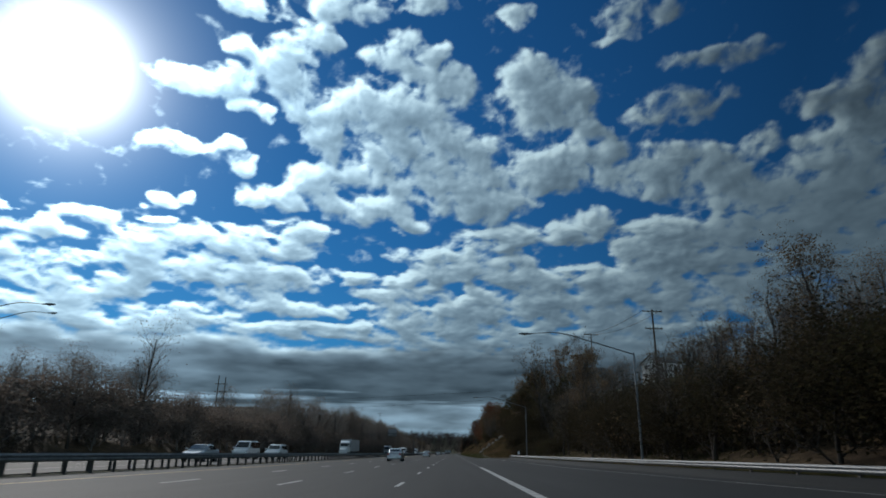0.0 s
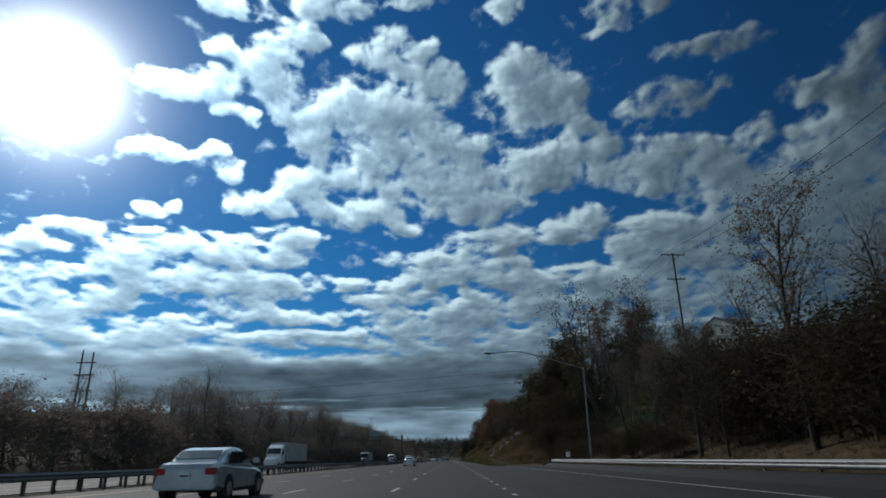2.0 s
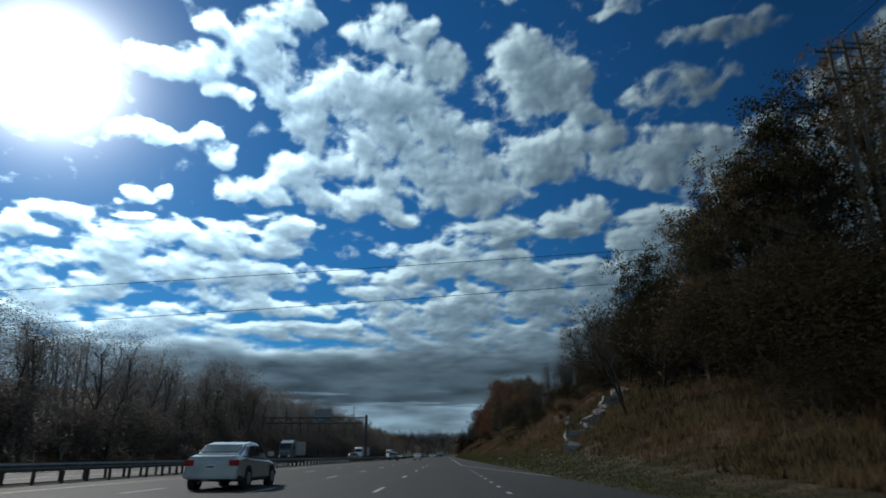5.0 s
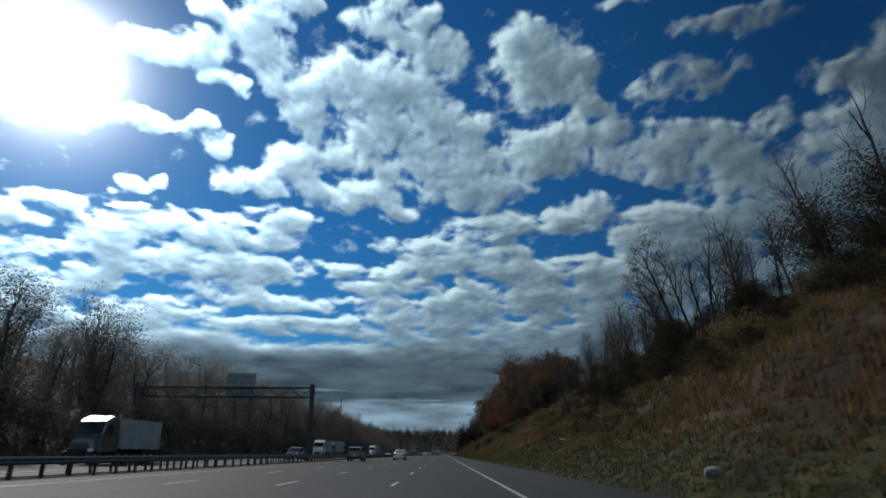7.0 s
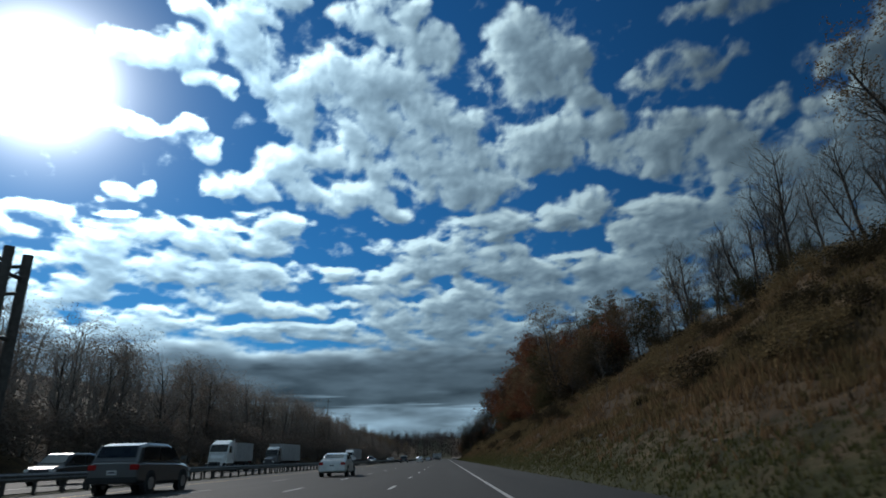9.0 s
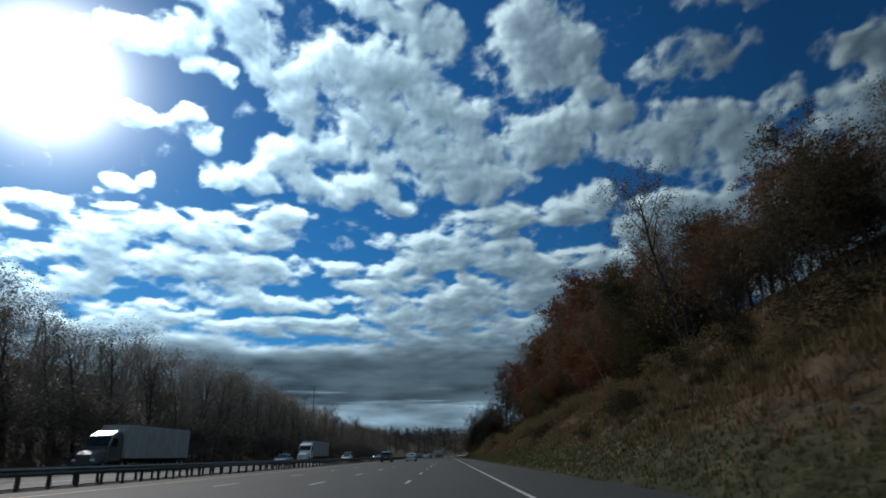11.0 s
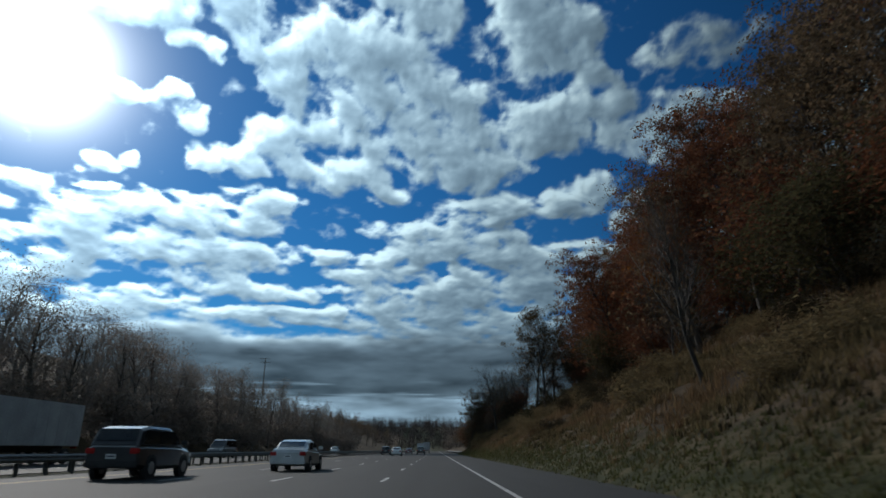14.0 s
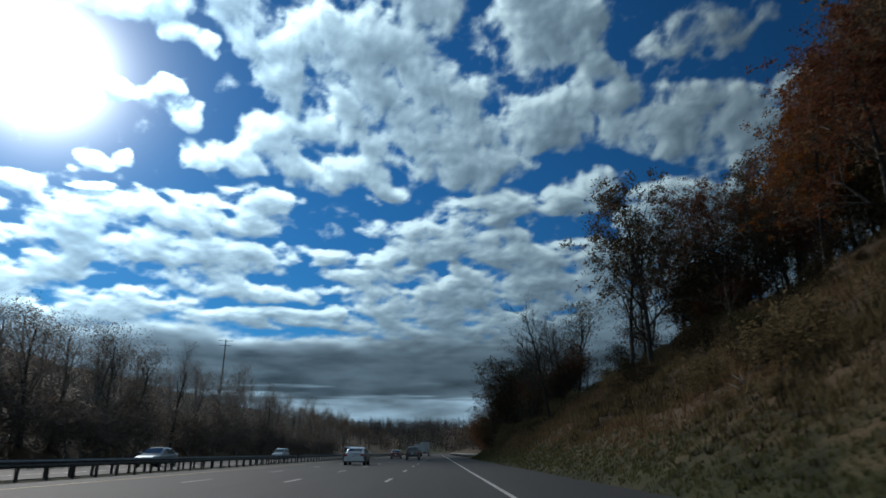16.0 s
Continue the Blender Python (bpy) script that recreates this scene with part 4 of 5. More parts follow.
def vehicle(kind, paint, label, name=None):
    s = SHAPES[kind]
    car = tagged(new(name or {"suv": "sport_utility_car", "pickup": "pickup_truck"}.get(kind, kind)), label, {"sedan": "car", "suv": "car", "van": "van", "pickup": "pickup truck"}[kind], group="vehicles in traffic")
    off = s["length"] / 2
    bm = loft([(y - off, ring(w, z0, z1, 0.05)) for y, w, z0, z1 in s["body"]])
    body = part("body", bm, paint, car)
    belt = [(y, w, z1) for y, w, z0, z1 in s["body"]]
    cab = s["cabin"]
    st = []
    for y, w, z in cab:
        zb = float(np.interp(y, [b[0] for b in belt], [b[2] for b in belt])) - 0.08
        wb = float(np.interp(y, [b[0] for b in belt], [b[1] for b in belt])) - 0.09
        st.append((y - off, ring(max(wb, w), zb, max(z, zb + 0.10), max(wb, w) - w + 0.06 * (z - zb), 0.09)))
    part("cabin", loft(st), paint, car)

    # panes on the sloping ends and along the sides, a little proud
    def edge(i):
        y, w, z = cab[i]
        return y - off, w, z
    (ya, wa, za), (yb, wb_, zb_) = edge(0), edge(1)
    lo = 0.22
    quad_part("rear_window", [(-wa * 0.86, ya + (yb - ya) * lo - 0.02, za + (zb_ - za) * lo + 0.01), (wa * 0.86, ya + (yb - ya) * lo - 0.02, za + (zb_ - za) * lo + 0.01), (wb_ * 0.80, ya + (yb - ya) * 0.93 - 0.02, za + (zb_ - za) * 0.93 + 0.01), (-wb_ * 0.80, ya + (yb - ya) * 0.93 - 0.02, za + (zb_ - za) * 0.93 + 0.01)], WINDOW, car)
    (ya, wa, za), (yb, wb_, zb_) = edge(-1), edge(-2)
    quad_part("windscreen", [(wa * 0.86, ya + (yb - ya) * 0.15 + 0.02, za + (zb_ - za) * 0.15 + 0.01), (-wa * 0.86, ya + (yb - ya) * 0.15 + 0.02, za + (zb_ - za) * 0.15 + 0.01), (-wb_ * 0.82, ya + (yb - ya) * 0.94 + 0.02, za + (zb_ - za) * 0.94 + 0.01), (wb_ * 0.82, ya + (yb - ya) * 0.94 + 0.02, za + (zb_ - za) * 0.94 + 0.01)], WINDOW, car)
    zbelt, ztop = belt[len(belt) // 2][2] + 0.05, cab[len(cab) // 2][2] - 0.14
    y0, y1, y2, y3 = cab[0][0] * 0.35 + cab[1][0] * 0.65, cab[1][0] + 0.15, cab[-2][0] - 0.05, cab[-1][0] * 0.62 + cab[-2][0] * 0.38
    mid = (y1 + y2) / 2
    spans = [(y0, y1, mid - 0.05), (mid + 0.05, y2, y3)]
    for side in (-1, 1):
        xb, xt = side * (s["half"] - 0.075), side * (cab[len(cab) // 2][1] + 0.005)
        quad_part("side_window", [(xb, y0 - off, zbelt), (xb, mid - 0.05 - off, zbelt), (xt, mid - 0.05 - off, ztop), (xt, y1 - off, ztop)][::side], WINDOW, car)
        quad_part("side_window", [(xb, mid + 0.05 - off, zbelt), (xb, y3 - off, zbelt), (xt, y2 - off, ztop), (xt, mid + 0.05 - off, ztop)][::side], WINDOW, car)
        box_part("door_mirror", tuple(sorted((side * (s["half"] - 0.02), side * (s["half"] + 0.2)))) + (y3 - off - 0.1, y3 - off + 0.05, zbelt, zbelt + 0.16), paint, car, "", 0.03)
        zt = s["body"][1][3]
        box_part("tail_light", tuple(sorted((side * (s["half"] - 0.36), side * (s["half"] - 0.07)))) + (-off - 0.025, -off + 0.12, zt - 0.28, zt - 0.10), RED_LENS, car, "red tail light", 0.02)
        zh = s["body"][-2][3]
        box_part("headlight", tuple(sorted((side * (s["half"] - 0.40), side * (s["half"] - 0.10)))) + (off - 0.22, off + 0.0, zh - 0.17, zh - 0.03), CLEAR_LENS, car, "clear headlight", 0.03)
        for ya_ in s["axles"]:
            wheel(side * (s["half"] - 0.10), ya_ - off, s["r"], car)
            bm = bmesh.new()
            add_tube(bm, (side * (s["half"] - 0.20), ya_ - off, s["r"]), (side * (s["half"] + 0.004), ya_ - off, s["r"]), s["r"] + 0.07, s["r"] + 0.07, 20)
            part("wheel_arch", bm, DARK_TRIM, car, "dark wheel arch")
    zb0 = s["body"][1][2]
    box_part("rear_bumper", (-s["half"] + 0.06, s["half"] - 0.06, -off - 0.05, -off + 0.14, zb0 + 0.02, zb0 + 0.22), DARK_TRIM if kind != "sedan" else paint, car, "", 0.04)
    box_part("front_bumper", (-s["half"] + 0.10, s["half"] - 0.10, off - 0.16, off + 0.04, zb0 + 0.0, zb0 + 0.20), DARK_TRIM, car, "", 0.04)
    zp = zb0 + 0.30
    plate = box_part("number_plate", (-0.16, 0.16, -off - 0.06, -off - 0.03, zp, zp + 0.15), PLATE, car, "pale number plate")
    box_part("plate_bar", (-0.12, 0.12, -off - 0.064, -off - 0.0605, zp + 0.05, zp + 0.10), INK, plate)
    return car


def box_truck(cab_paint, label, trailer=13.5, height=3.9, bonnet=1.9, name="lorry"):
    """A tractor with its long box trailer, nose towards +y."""
    t = tagged(new(name), label, "lorry", group="vehicles in traffic")
    b = box_part("trailer", (-1.27, 1.27, -trailer, 0, 1.15, height), TRAILER_WHITE, t, "plain white box trailer, its shaded look put into the colour", 0.03)
    for k in range(int(trailer // 1.2)):
        for s in (-1, 1):
            x = s * 1.275
            box_part("rib", (x - 0.012, x + 0.012, -trailer + 0.4 + 1.2 * k, -trailer + 0.44 + 1.2 * k, 1.25, height - 0.08), TRAILER_WHITE, b)
    box_part("chassis", (-0.5, 0.5, -trailer + 0.5, 4.2, 0.75, 1.12), DARK_TRIM, t)
    part("cab", loft([(0.5, ring(1.15, 0.85, 3.3, 0.05, 0.15)), (1.2, ring(1.18, 0.8, 3.55, 0.06, 0.15)), (2.3, ring(1.18, 0.8, 3.1, 0.06, 0.15)), (2.75, ring(1.16, 0.8, 2.2, 0.08, 0.15))]), cab_paint, t)
    if bonnet:
        part("bonnet", loft([(2.7, ring(1.05, 0.7, 1.95, 0.15, 0.15)), (2.7 + bonnet * 0.8, ring(1.0, 0.6, 1.7, 0.18, 0.15)), (2.7 + bonnet, ring(0.85, 0.65, 1.5, 0.15, 0.15))]), cab_paint, t)
    quad_part("windscreen", [(1.0, 2.76, 2.22), (-1.0, 2.76, 2.22), (-0.98, 2.36, 3.0), (0.98, 2.36, 3.0)], WINDOW, t)
    for s in (-1, 1):
        quad_part("side_window", [(s * 1.17, 1.5, 2.1), (s * 1.17, 2.55, 2.1), (s * 1.14, 2.25, 2.85), (s * 1.14, 1.5, 2.85)][::s], WINDOW, t)
        box_part("headlight", tuple(sorted((s * 0.60, s * 0.92))) + (2.7 + bonnet - 0.2, 2.7 + bonnet + 0.03, 0.95, 1.15), CLEAR_LENS, t, "clear headlight", 0.02)
        bm = bmesh.new()
        add_tube(bm, (s * 1.05, 0.55, 1.0), (s * 1.05, 0.55, 3.7), 0.07, 0.07, 10)
        part("exhaust_stack", bm, RIM, t, "bright exhaust stack")
        for y in (-trailer + 1.2, -trailer + 2.4, -1.0, 0.2, 3.4):
            wheel(s * 1.05, y, 0.5, t)
        box_part("tail_light", tuple(sorted((s * 0.75, s * 1.1))) + (-trailer - 0.02, -trailer + 0.05, 1.0, 1.12), RED_LENS, t, "red tail light")
    return t


def park(thing, x, y, turn=0.0):
    thing.matrix_basis = pose(x, y, 0.0, 0, 0, turn)
    return thing


park(vehicle("sedan", SILVER, "silver four-door sedan in the second lane"), -7.0, 79.0)
park(vehicle("sedan", SILVER, "silver four-door sedan in the second lane"), -7.0, 170.0)
park(vehicle("sedan", WHITE, "white four-door sedan in the second lane"), -7.0, 309.0)
park(vehicle("suv", BLACK, "dark sport utility car in the outermost lane"), -10.8, 437.0)
park(vehicle("sedan", SILVER, "silver four-door sedan in the second lane"), -7.0, 446.0)
park(vehicle("sedan", SILVER, "silver four-door sedan in the second lane"), -7.0, 529.0)
park(vehicle("suv", GREY, "dark grey sport utility car with roof rails in the outermost lane"), -11.4, 290.5)
park(vehicle("pickup", BLACK, "black pickup truck in the lane beside ours"), -3.6, 568.0)
park(vehicle("sedan", MAROON, "dark red sedan ahead in the second lane"), -7.3, 587.0)
park(vehicle("suv", BLACK, "black sport utility car in the outermost lane"), -11.0, 556.0)
park(box_truck(WHITE, "white box lorry in slow traffic seen from behind", 9.0, 3.8, 0.0), -3.6, 660.0)
park(box_truck(GREY, "long box lorry in slow traffic seen from behind", 14.0, 4.0), -7.3, 720.0)
# oncoming traffic
park(box_truck(GREY, "grey tractor unit with a pale box trailer in the outer lane", 14.0, 4.1), -30.8, 383.0, 180)
park(vehicle("sedan", SILVER, "silver sedan on the oncoming carriageway"), -22.5, 57.0, 180)
park(vehicle("van", WHITE, "white panel van on the oncoming carriageway"), -26.2, 81.0, 180)
park(vehicle("suv", WHITE, "white sport utility car on the oncoming carriageway"), -22.5, 81.5, 180)
park(box_truck(WHITE, "white tractor unit with a long white box trailer"), -26.2, 157.0, 180)
park(box_truck(GREY, "grey cab with a short pale box body", 6.5, 3.4, 0.8), -26.2, 256.0, 180)
park(vehicle("suv", BLACK, "dark sport utility car on the oncoming carriageway"), -22.5, 304.0, 180)
park(box_truck(WHITE, "short white box lorry on the oncoming carriageway", 6.5, 3.3, 0.6), -26.2, 343.0, 180)
park(vehicle("sedan", GREY, "grey sedan on the oncoming carriageway"), -22.5, 412.0, 180)
park(box_truck(WHITE, "white tractor unit with a long white box trailer", 14.0), -26.2, 444.0, 180)
park(vehicle("sedan", WHITE, "white sedan on the oncoming carriageway"), -22.5, 467.0, 180)
park(vehicle("van", GREY, "grey van on the oncoming carriageway"), -26.2, 492.0, 180)
park(vehicle("sedan", SILVER, "silver sedan on the oncoming carriageway"), -22.5, 524.0, 180)
park(vehicle("suv", SILVER, "silver sport utility car on the oncoming carriageway"), -26.2, 580.0, 180)


# ---- trees ----
def grow(rng, height, reach, trunk_r, levels, kids, upright, lean=0.0, bare_to=0.3):
    """Branches of one tree as tapered tubes. Returns thick verts and faces, thin ones, and the twig ends."""
    thick, thin, tips = ([], []), ([], []), []

    def tube(store, pts, radii, sides):
        v, f = store
        base = len(v)
        for i, (p, r) in enumerate(zip(pts, radii)):
            d = (pts[min(i + 1, len(pts) - 1)] - pts[max(i - 1, 0)]).normalized()
            u = d.orthogonal().normalized()
            w = d.cross(u)
            for k in range(sides):
                a = 2 * math.pi * k / sides
                v.append(tuple(p + (u * math.cos(a) + w * math.sin(a)) * r))
        for i in range(len(pts) - 1):
            for k in range(sides):
                f.append((base + i * sides + k, base + i * sides + (k + 1) % sides, base + (i + 1) * sides + (k + 1) % sides, base + (i + 1) * sides + k))

    def branch(start, way, length, radius, level):
        n = 7 if level == 0 else (4 if level == 1 else 2 if level < levels - 1 else 1)
        pts, radii, d = [start], [radius], way.copy()
        for i in range(n):
            wander = Vector((rng.uniform(-1, 1), rng.uniform(-1, 1), rng.uniform(-0.6, 1)))
            d = (d + wander * (0.10 if level == 0 else 0.24) + Vector((0, 0, upright * (0.5 if level else 0.1)))).normalized()
            pts.append(pts[-1] + d * length / n)
            radii.append(radius * (1 - (0.82 if level else 0.78) * (i + 1) / n))
        store = thick if level < 2 else thin
        tube(store, pts, radii, 7 if level == 0 else 4 if level == 1 else 3)
        if level >= levels - 2:
            tips.append((pts[-1], d, level))
            tips.append((pts[len(pts) // 2], d, level))
        if level < levels - 1:
            for c in range(kids[level]):
                t = bare_to + (1 - bare_to) * (c + rng.random()) / kids[level] if level == 0 else 0.2 + 0.8 * (c + rng.random()) / kids[level]
                i = min(int(t * n), n - 1)
                p = pts[i].lerp(pts[i + 1], t * n - i)
                axis = (pts[i + 1] - pts[i]).normalized()
                side = axis.orthogonal().normalized()
                side.rotate(Matrix.Rotation(c * 2.4 + rng.uniform(-0.5, 0.5), 3, axis))
                spread = rng.uniform(0.45, 0.85) if level == 0 else rng.uniform(0.5, 1.0)
                k = (axis * math.cos(spread) + side * math.sin(spread)).normalized()
                ln = (reach * (1.15 - 0.55 * t) if level == 0 else length * rng.uniform(0.42, 0.66))
                branch(p, k, ln * rng.uniform(0.75, 1.15), radii[i] * (0.55 if level == 0 else 0.62), level + 1)

    branch(Vector((0, 0, -0.6)), Vector((lean, 0, 1)).normalized(), height * 0.93, trunk_r, 0)
    return thick, thin, tips


def leaves(rng, tips, count, size, scatter):
    v, f = [], []
    if not tips:
        return v, f
    for _ in range(count):
        p, d, lv = tips[rng.randrange(len(tips))]
        c = p + Vector((rng.gauss(0, scatter), rng.gauss(0, scatter), rng.gauss(0, scatter * 0.8)))
        a = Vector((rng.uniform(-1, 1), rng.uniform(-1, 1), rng.uniform(-1, 1))).normalized()
        b = a.orthogonal().normalized()
        b.rotate(Matrix.Rotation(rng.uniform(0, 6.3), 3, a))
        s = size * rng.uniform(0.6, 1.4)
        k = len(v)
        v += [tuple(c - b * s - a.cross(b) * s * 0.5), tuple(c - b * s + a.cross(b) * s * 0.5), tuple(c + b * s)]
        f.append((k, k + 1, k + 2))
    return v, f


def tree(seed, label, height, reach, trunk_r, kids, leaf, count, size, scatter, upright=0.25, bark=None, lean=0.0, bare_to=0.3, name="tree", category="tree", twig=None):
    rng = random.Random(seed)
    thick, thin, tips = grow(rng, height, reach, trunk_r, len(kids) + 1, kids, upright, lean, bare_to)
    top = tagged(new(name), label, category)
    ob = new("trunk", mesh_of("trunk", *thick, [bark or BARK], shade=True))
    ob.parent = top
    v, f = leaves(rng, tips, count, size, scatter)
    n0 = len(thin[0])
    verts, faces = thin[0] + v, thin[1] + [tuple(i + n0 for i in q) for q in f]
    cr = new("crown", mesh_of("crown", verts, faces, [twig or TWIG, leaf], [0] * len(thin[1]) + [1] * len(f)))
    cr.parent = top
    return top


BARE = "bare grey-brown autumn tree with fine upright twigs"
KINDS = {
    "bare": [tree(s, BARE, 17, 5.8, 0.25, (14, 7, 5, 2), BROWN, 260, 0.07, 0.25, 0.22) for s in (1, 2, 3)],
    "sparse": [tree(s, "tall tree with a thin cover of brown autumn leaves", 17, 5.6, 0.26, (13, 6, 5, 2), BROWN, 4200, 0.10, 0.20, 0.2) for s in (4, 5, 6)],
    "rust": [tree(s, "autumn tree thick with dark rust-red leaves", 17, 6.4, 0.28, (13, 6, 4), RUST, 11500, 0.125, 0.26, 0.06, bare_to=0.12) for s in (7, 8)],
    "orange": [tree(9, "autumn tree with glowing orange leaves", 15, 4.8, 0.22, (13, 6, 4), ORANGE, 12500, 0.12, 0.24, 0.24, bare_to=0.15)],
    "olive": [tree(s, "vine-hung tree with dull olive and brown leaves", 14, 4.8, 0.26, (13, 6, 4), OLIVE, 13000, 0.11, 0.28, 0.06, bare_to=0.1) for s in (10, 11)],
    "dark": [tree(s, "tree thick with dark brown autumn leaves", 16, 6.2, 0.27, (13, 6, 4), BROWN, 9500, 0.125, 0.26, 0.06, bare_to=0.12) for s in (12, 13)],
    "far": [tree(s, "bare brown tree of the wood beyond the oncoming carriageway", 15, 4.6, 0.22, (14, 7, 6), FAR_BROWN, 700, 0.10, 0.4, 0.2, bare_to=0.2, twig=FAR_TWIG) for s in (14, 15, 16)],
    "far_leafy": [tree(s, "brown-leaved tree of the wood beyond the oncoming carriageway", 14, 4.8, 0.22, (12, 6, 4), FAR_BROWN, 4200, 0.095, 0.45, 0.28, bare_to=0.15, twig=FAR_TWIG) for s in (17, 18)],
    "crooked": [tree(s, "crooked old tree with a thick leaning trunk and few leaves", 14, 5.0, 0.32, (8, 5, 4, 3), BROWN, 1500, 0.11, 0.22, 0.16, lean=0.08, bare_to=0.42) for s in (28, 29)],
    "crowned": [tree(s, "tall tree with a dark brown crown on a bare trunk", 16, 5.6, 0.26, (11, 6, 5), DUSKY, 5000, 0.11, 0.24, 0.12, bare_to=0.42) for s in (26, 27)],
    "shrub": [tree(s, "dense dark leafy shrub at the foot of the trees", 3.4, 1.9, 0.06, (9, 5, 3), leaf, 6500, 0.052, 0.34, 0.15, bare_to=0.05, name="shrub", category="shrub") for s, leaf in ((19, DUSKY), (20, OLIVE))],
    "rust_shrub": [tree(21, "dense rust-brown shrub at the foot of the trees", 3.4, 1.9, 0.06, (9, 5, 3), RUST, 6500, 0.052, 0.34, 0.15, bare_to=0.05, name="shrub", category="shrub")],
    "brush": [tree(s, "bare tangled grey-brown brush on the slope", 3.0, 1.8, 0.05, (9, 5, 4), BROWN, 220, 0.07, 0.3, 0.3, bare_to=0.05, name="shrub", category="shrub") for s in (22, 23)],
    "dead": [tree(24, "dead bare tree with crooked limbs", 11, 4.2, 0.2, (7, 4, 3), BROWN, 0, 0.1, 0.2, 0.15, bare_to=0.4)],
    "pale": [tree(25, "slim pale-barked bare tree", 12, 2.6, 0.10, (9, 5, 3), BROWN, 120, 0.08, 0.3, 0.35, PALE_BARK, 0.05, 0.45)],
}
PLAIN = {"crooked": 14, "crowned": 16, "bare": 17, "sparse": 17, "rust": 17, "orange": 15, "olive": 14, "dark": 16, "far": 15, "far_leafy": 14, "shrub": 3.4, "rust_shrub": 3.4, "brush": 3.0, "dead": 11, "pale": 12}
used = set()
pick = random.Random(77)


def plant(kind, x, y, height, lean=0.0, wide=1.0, group=""):
    src = pick.choice(KINDS[kind])
    k = height / PLAIN[kind]
    m = pose(x, y, ground_z(x, y), 0, lean, 0) @ pose(0, 0, 0, pick.uniform(-3, 3), 0, pick.uniform(0, 360)) @ Matrix.Diagonal((k * wide, k * wide, k, 1))
    if src.name not in used:
        used.add(src.name)
        src.matrix_basis = m
        ob = src
    else:
        ob = copy_thing(src, m @ Matrix.Diagonal((1 / src.scale[0], 1 / src.scale[1], 1 / src.scale[2], 1)))
    if group:
        ob["group"] = group
    return ob


def canopy(y):
    """Height of the tree tops over the road, along the near side."""
    return float(np.interp(y, [0, 40, 62, 85, 125, 150, 172, 182, 205, 230, 250, 270, 300, 335, 385, 430, 448, 472, 486, 505, 540, 568, 614, 640, 800], [13, 15, 16.5, 15, 14.5, 15, 17, 22, 25, 23, 18, 22, 21, 21.5, 28, 31, 36, 37, 32, 31, 29, 31, 29, 26, 27]))


NEAR = "trees along the near side"
# front and second row on the near side: foot of the rows, how high their tops reach per metre off the road, spacing and kinds
BELTS = [
    (31, 120, (19.5, 27.0), 6.2, ["bare", "bare", "sparse", "bare", "bare"]),
    (185, 216, (20.0, 27.0), 6.2, ["olive", "sparse", "dark", "olive", "bare"]),
    (262, 352, (34.5, 39.0), 4.8, ["bare"]),
    (352, 420, (23.5, 30.0), 5.6, ["dark", "sparse", "bare", "dark", "rust", "bare", "olive"]),
    (420, 500, (22.5, 29.0), 5.6, ["rust", "dark", "rust", "dark", "sparse"]),
    (500, 545, (30.0, 36.0), 6.0, ["rust", "dark", "rust", "sparse"]),
    (565, 660, (15.0, 22.0), 8.5, ["sparse", "bare", "bare"]),
]
for first, last, feet, gap, kinds in BELTS:
    y = float(first)
    while y < last:
        for row, foot in enumerate(feet):
            x = foot + pick.uniform(-2, 2)
            yy = y + 2.5 * row + pick.uniform(-1.5, 1.5)
            top = (31.0 if first == 262 else canopy(yy) * ((x - 3.0 * (350 < yy < 500)) / 25.0 if yy > 170 or row == 0 else 1.0))
            h = max(5.0, (top * (0.86 if first == 500 else 1.0) - ground_z(x, yy)) * (1.0 if first == 31 else 0.88) * pick.uniform(0.82 if first == 420 else 0.66, 1.06))
            plant(pick.choice(kinds), x, yy, h, pick.uniform(-6, 2), 1.35 if first == 565 else 1.12, NEAR)
        y += gap
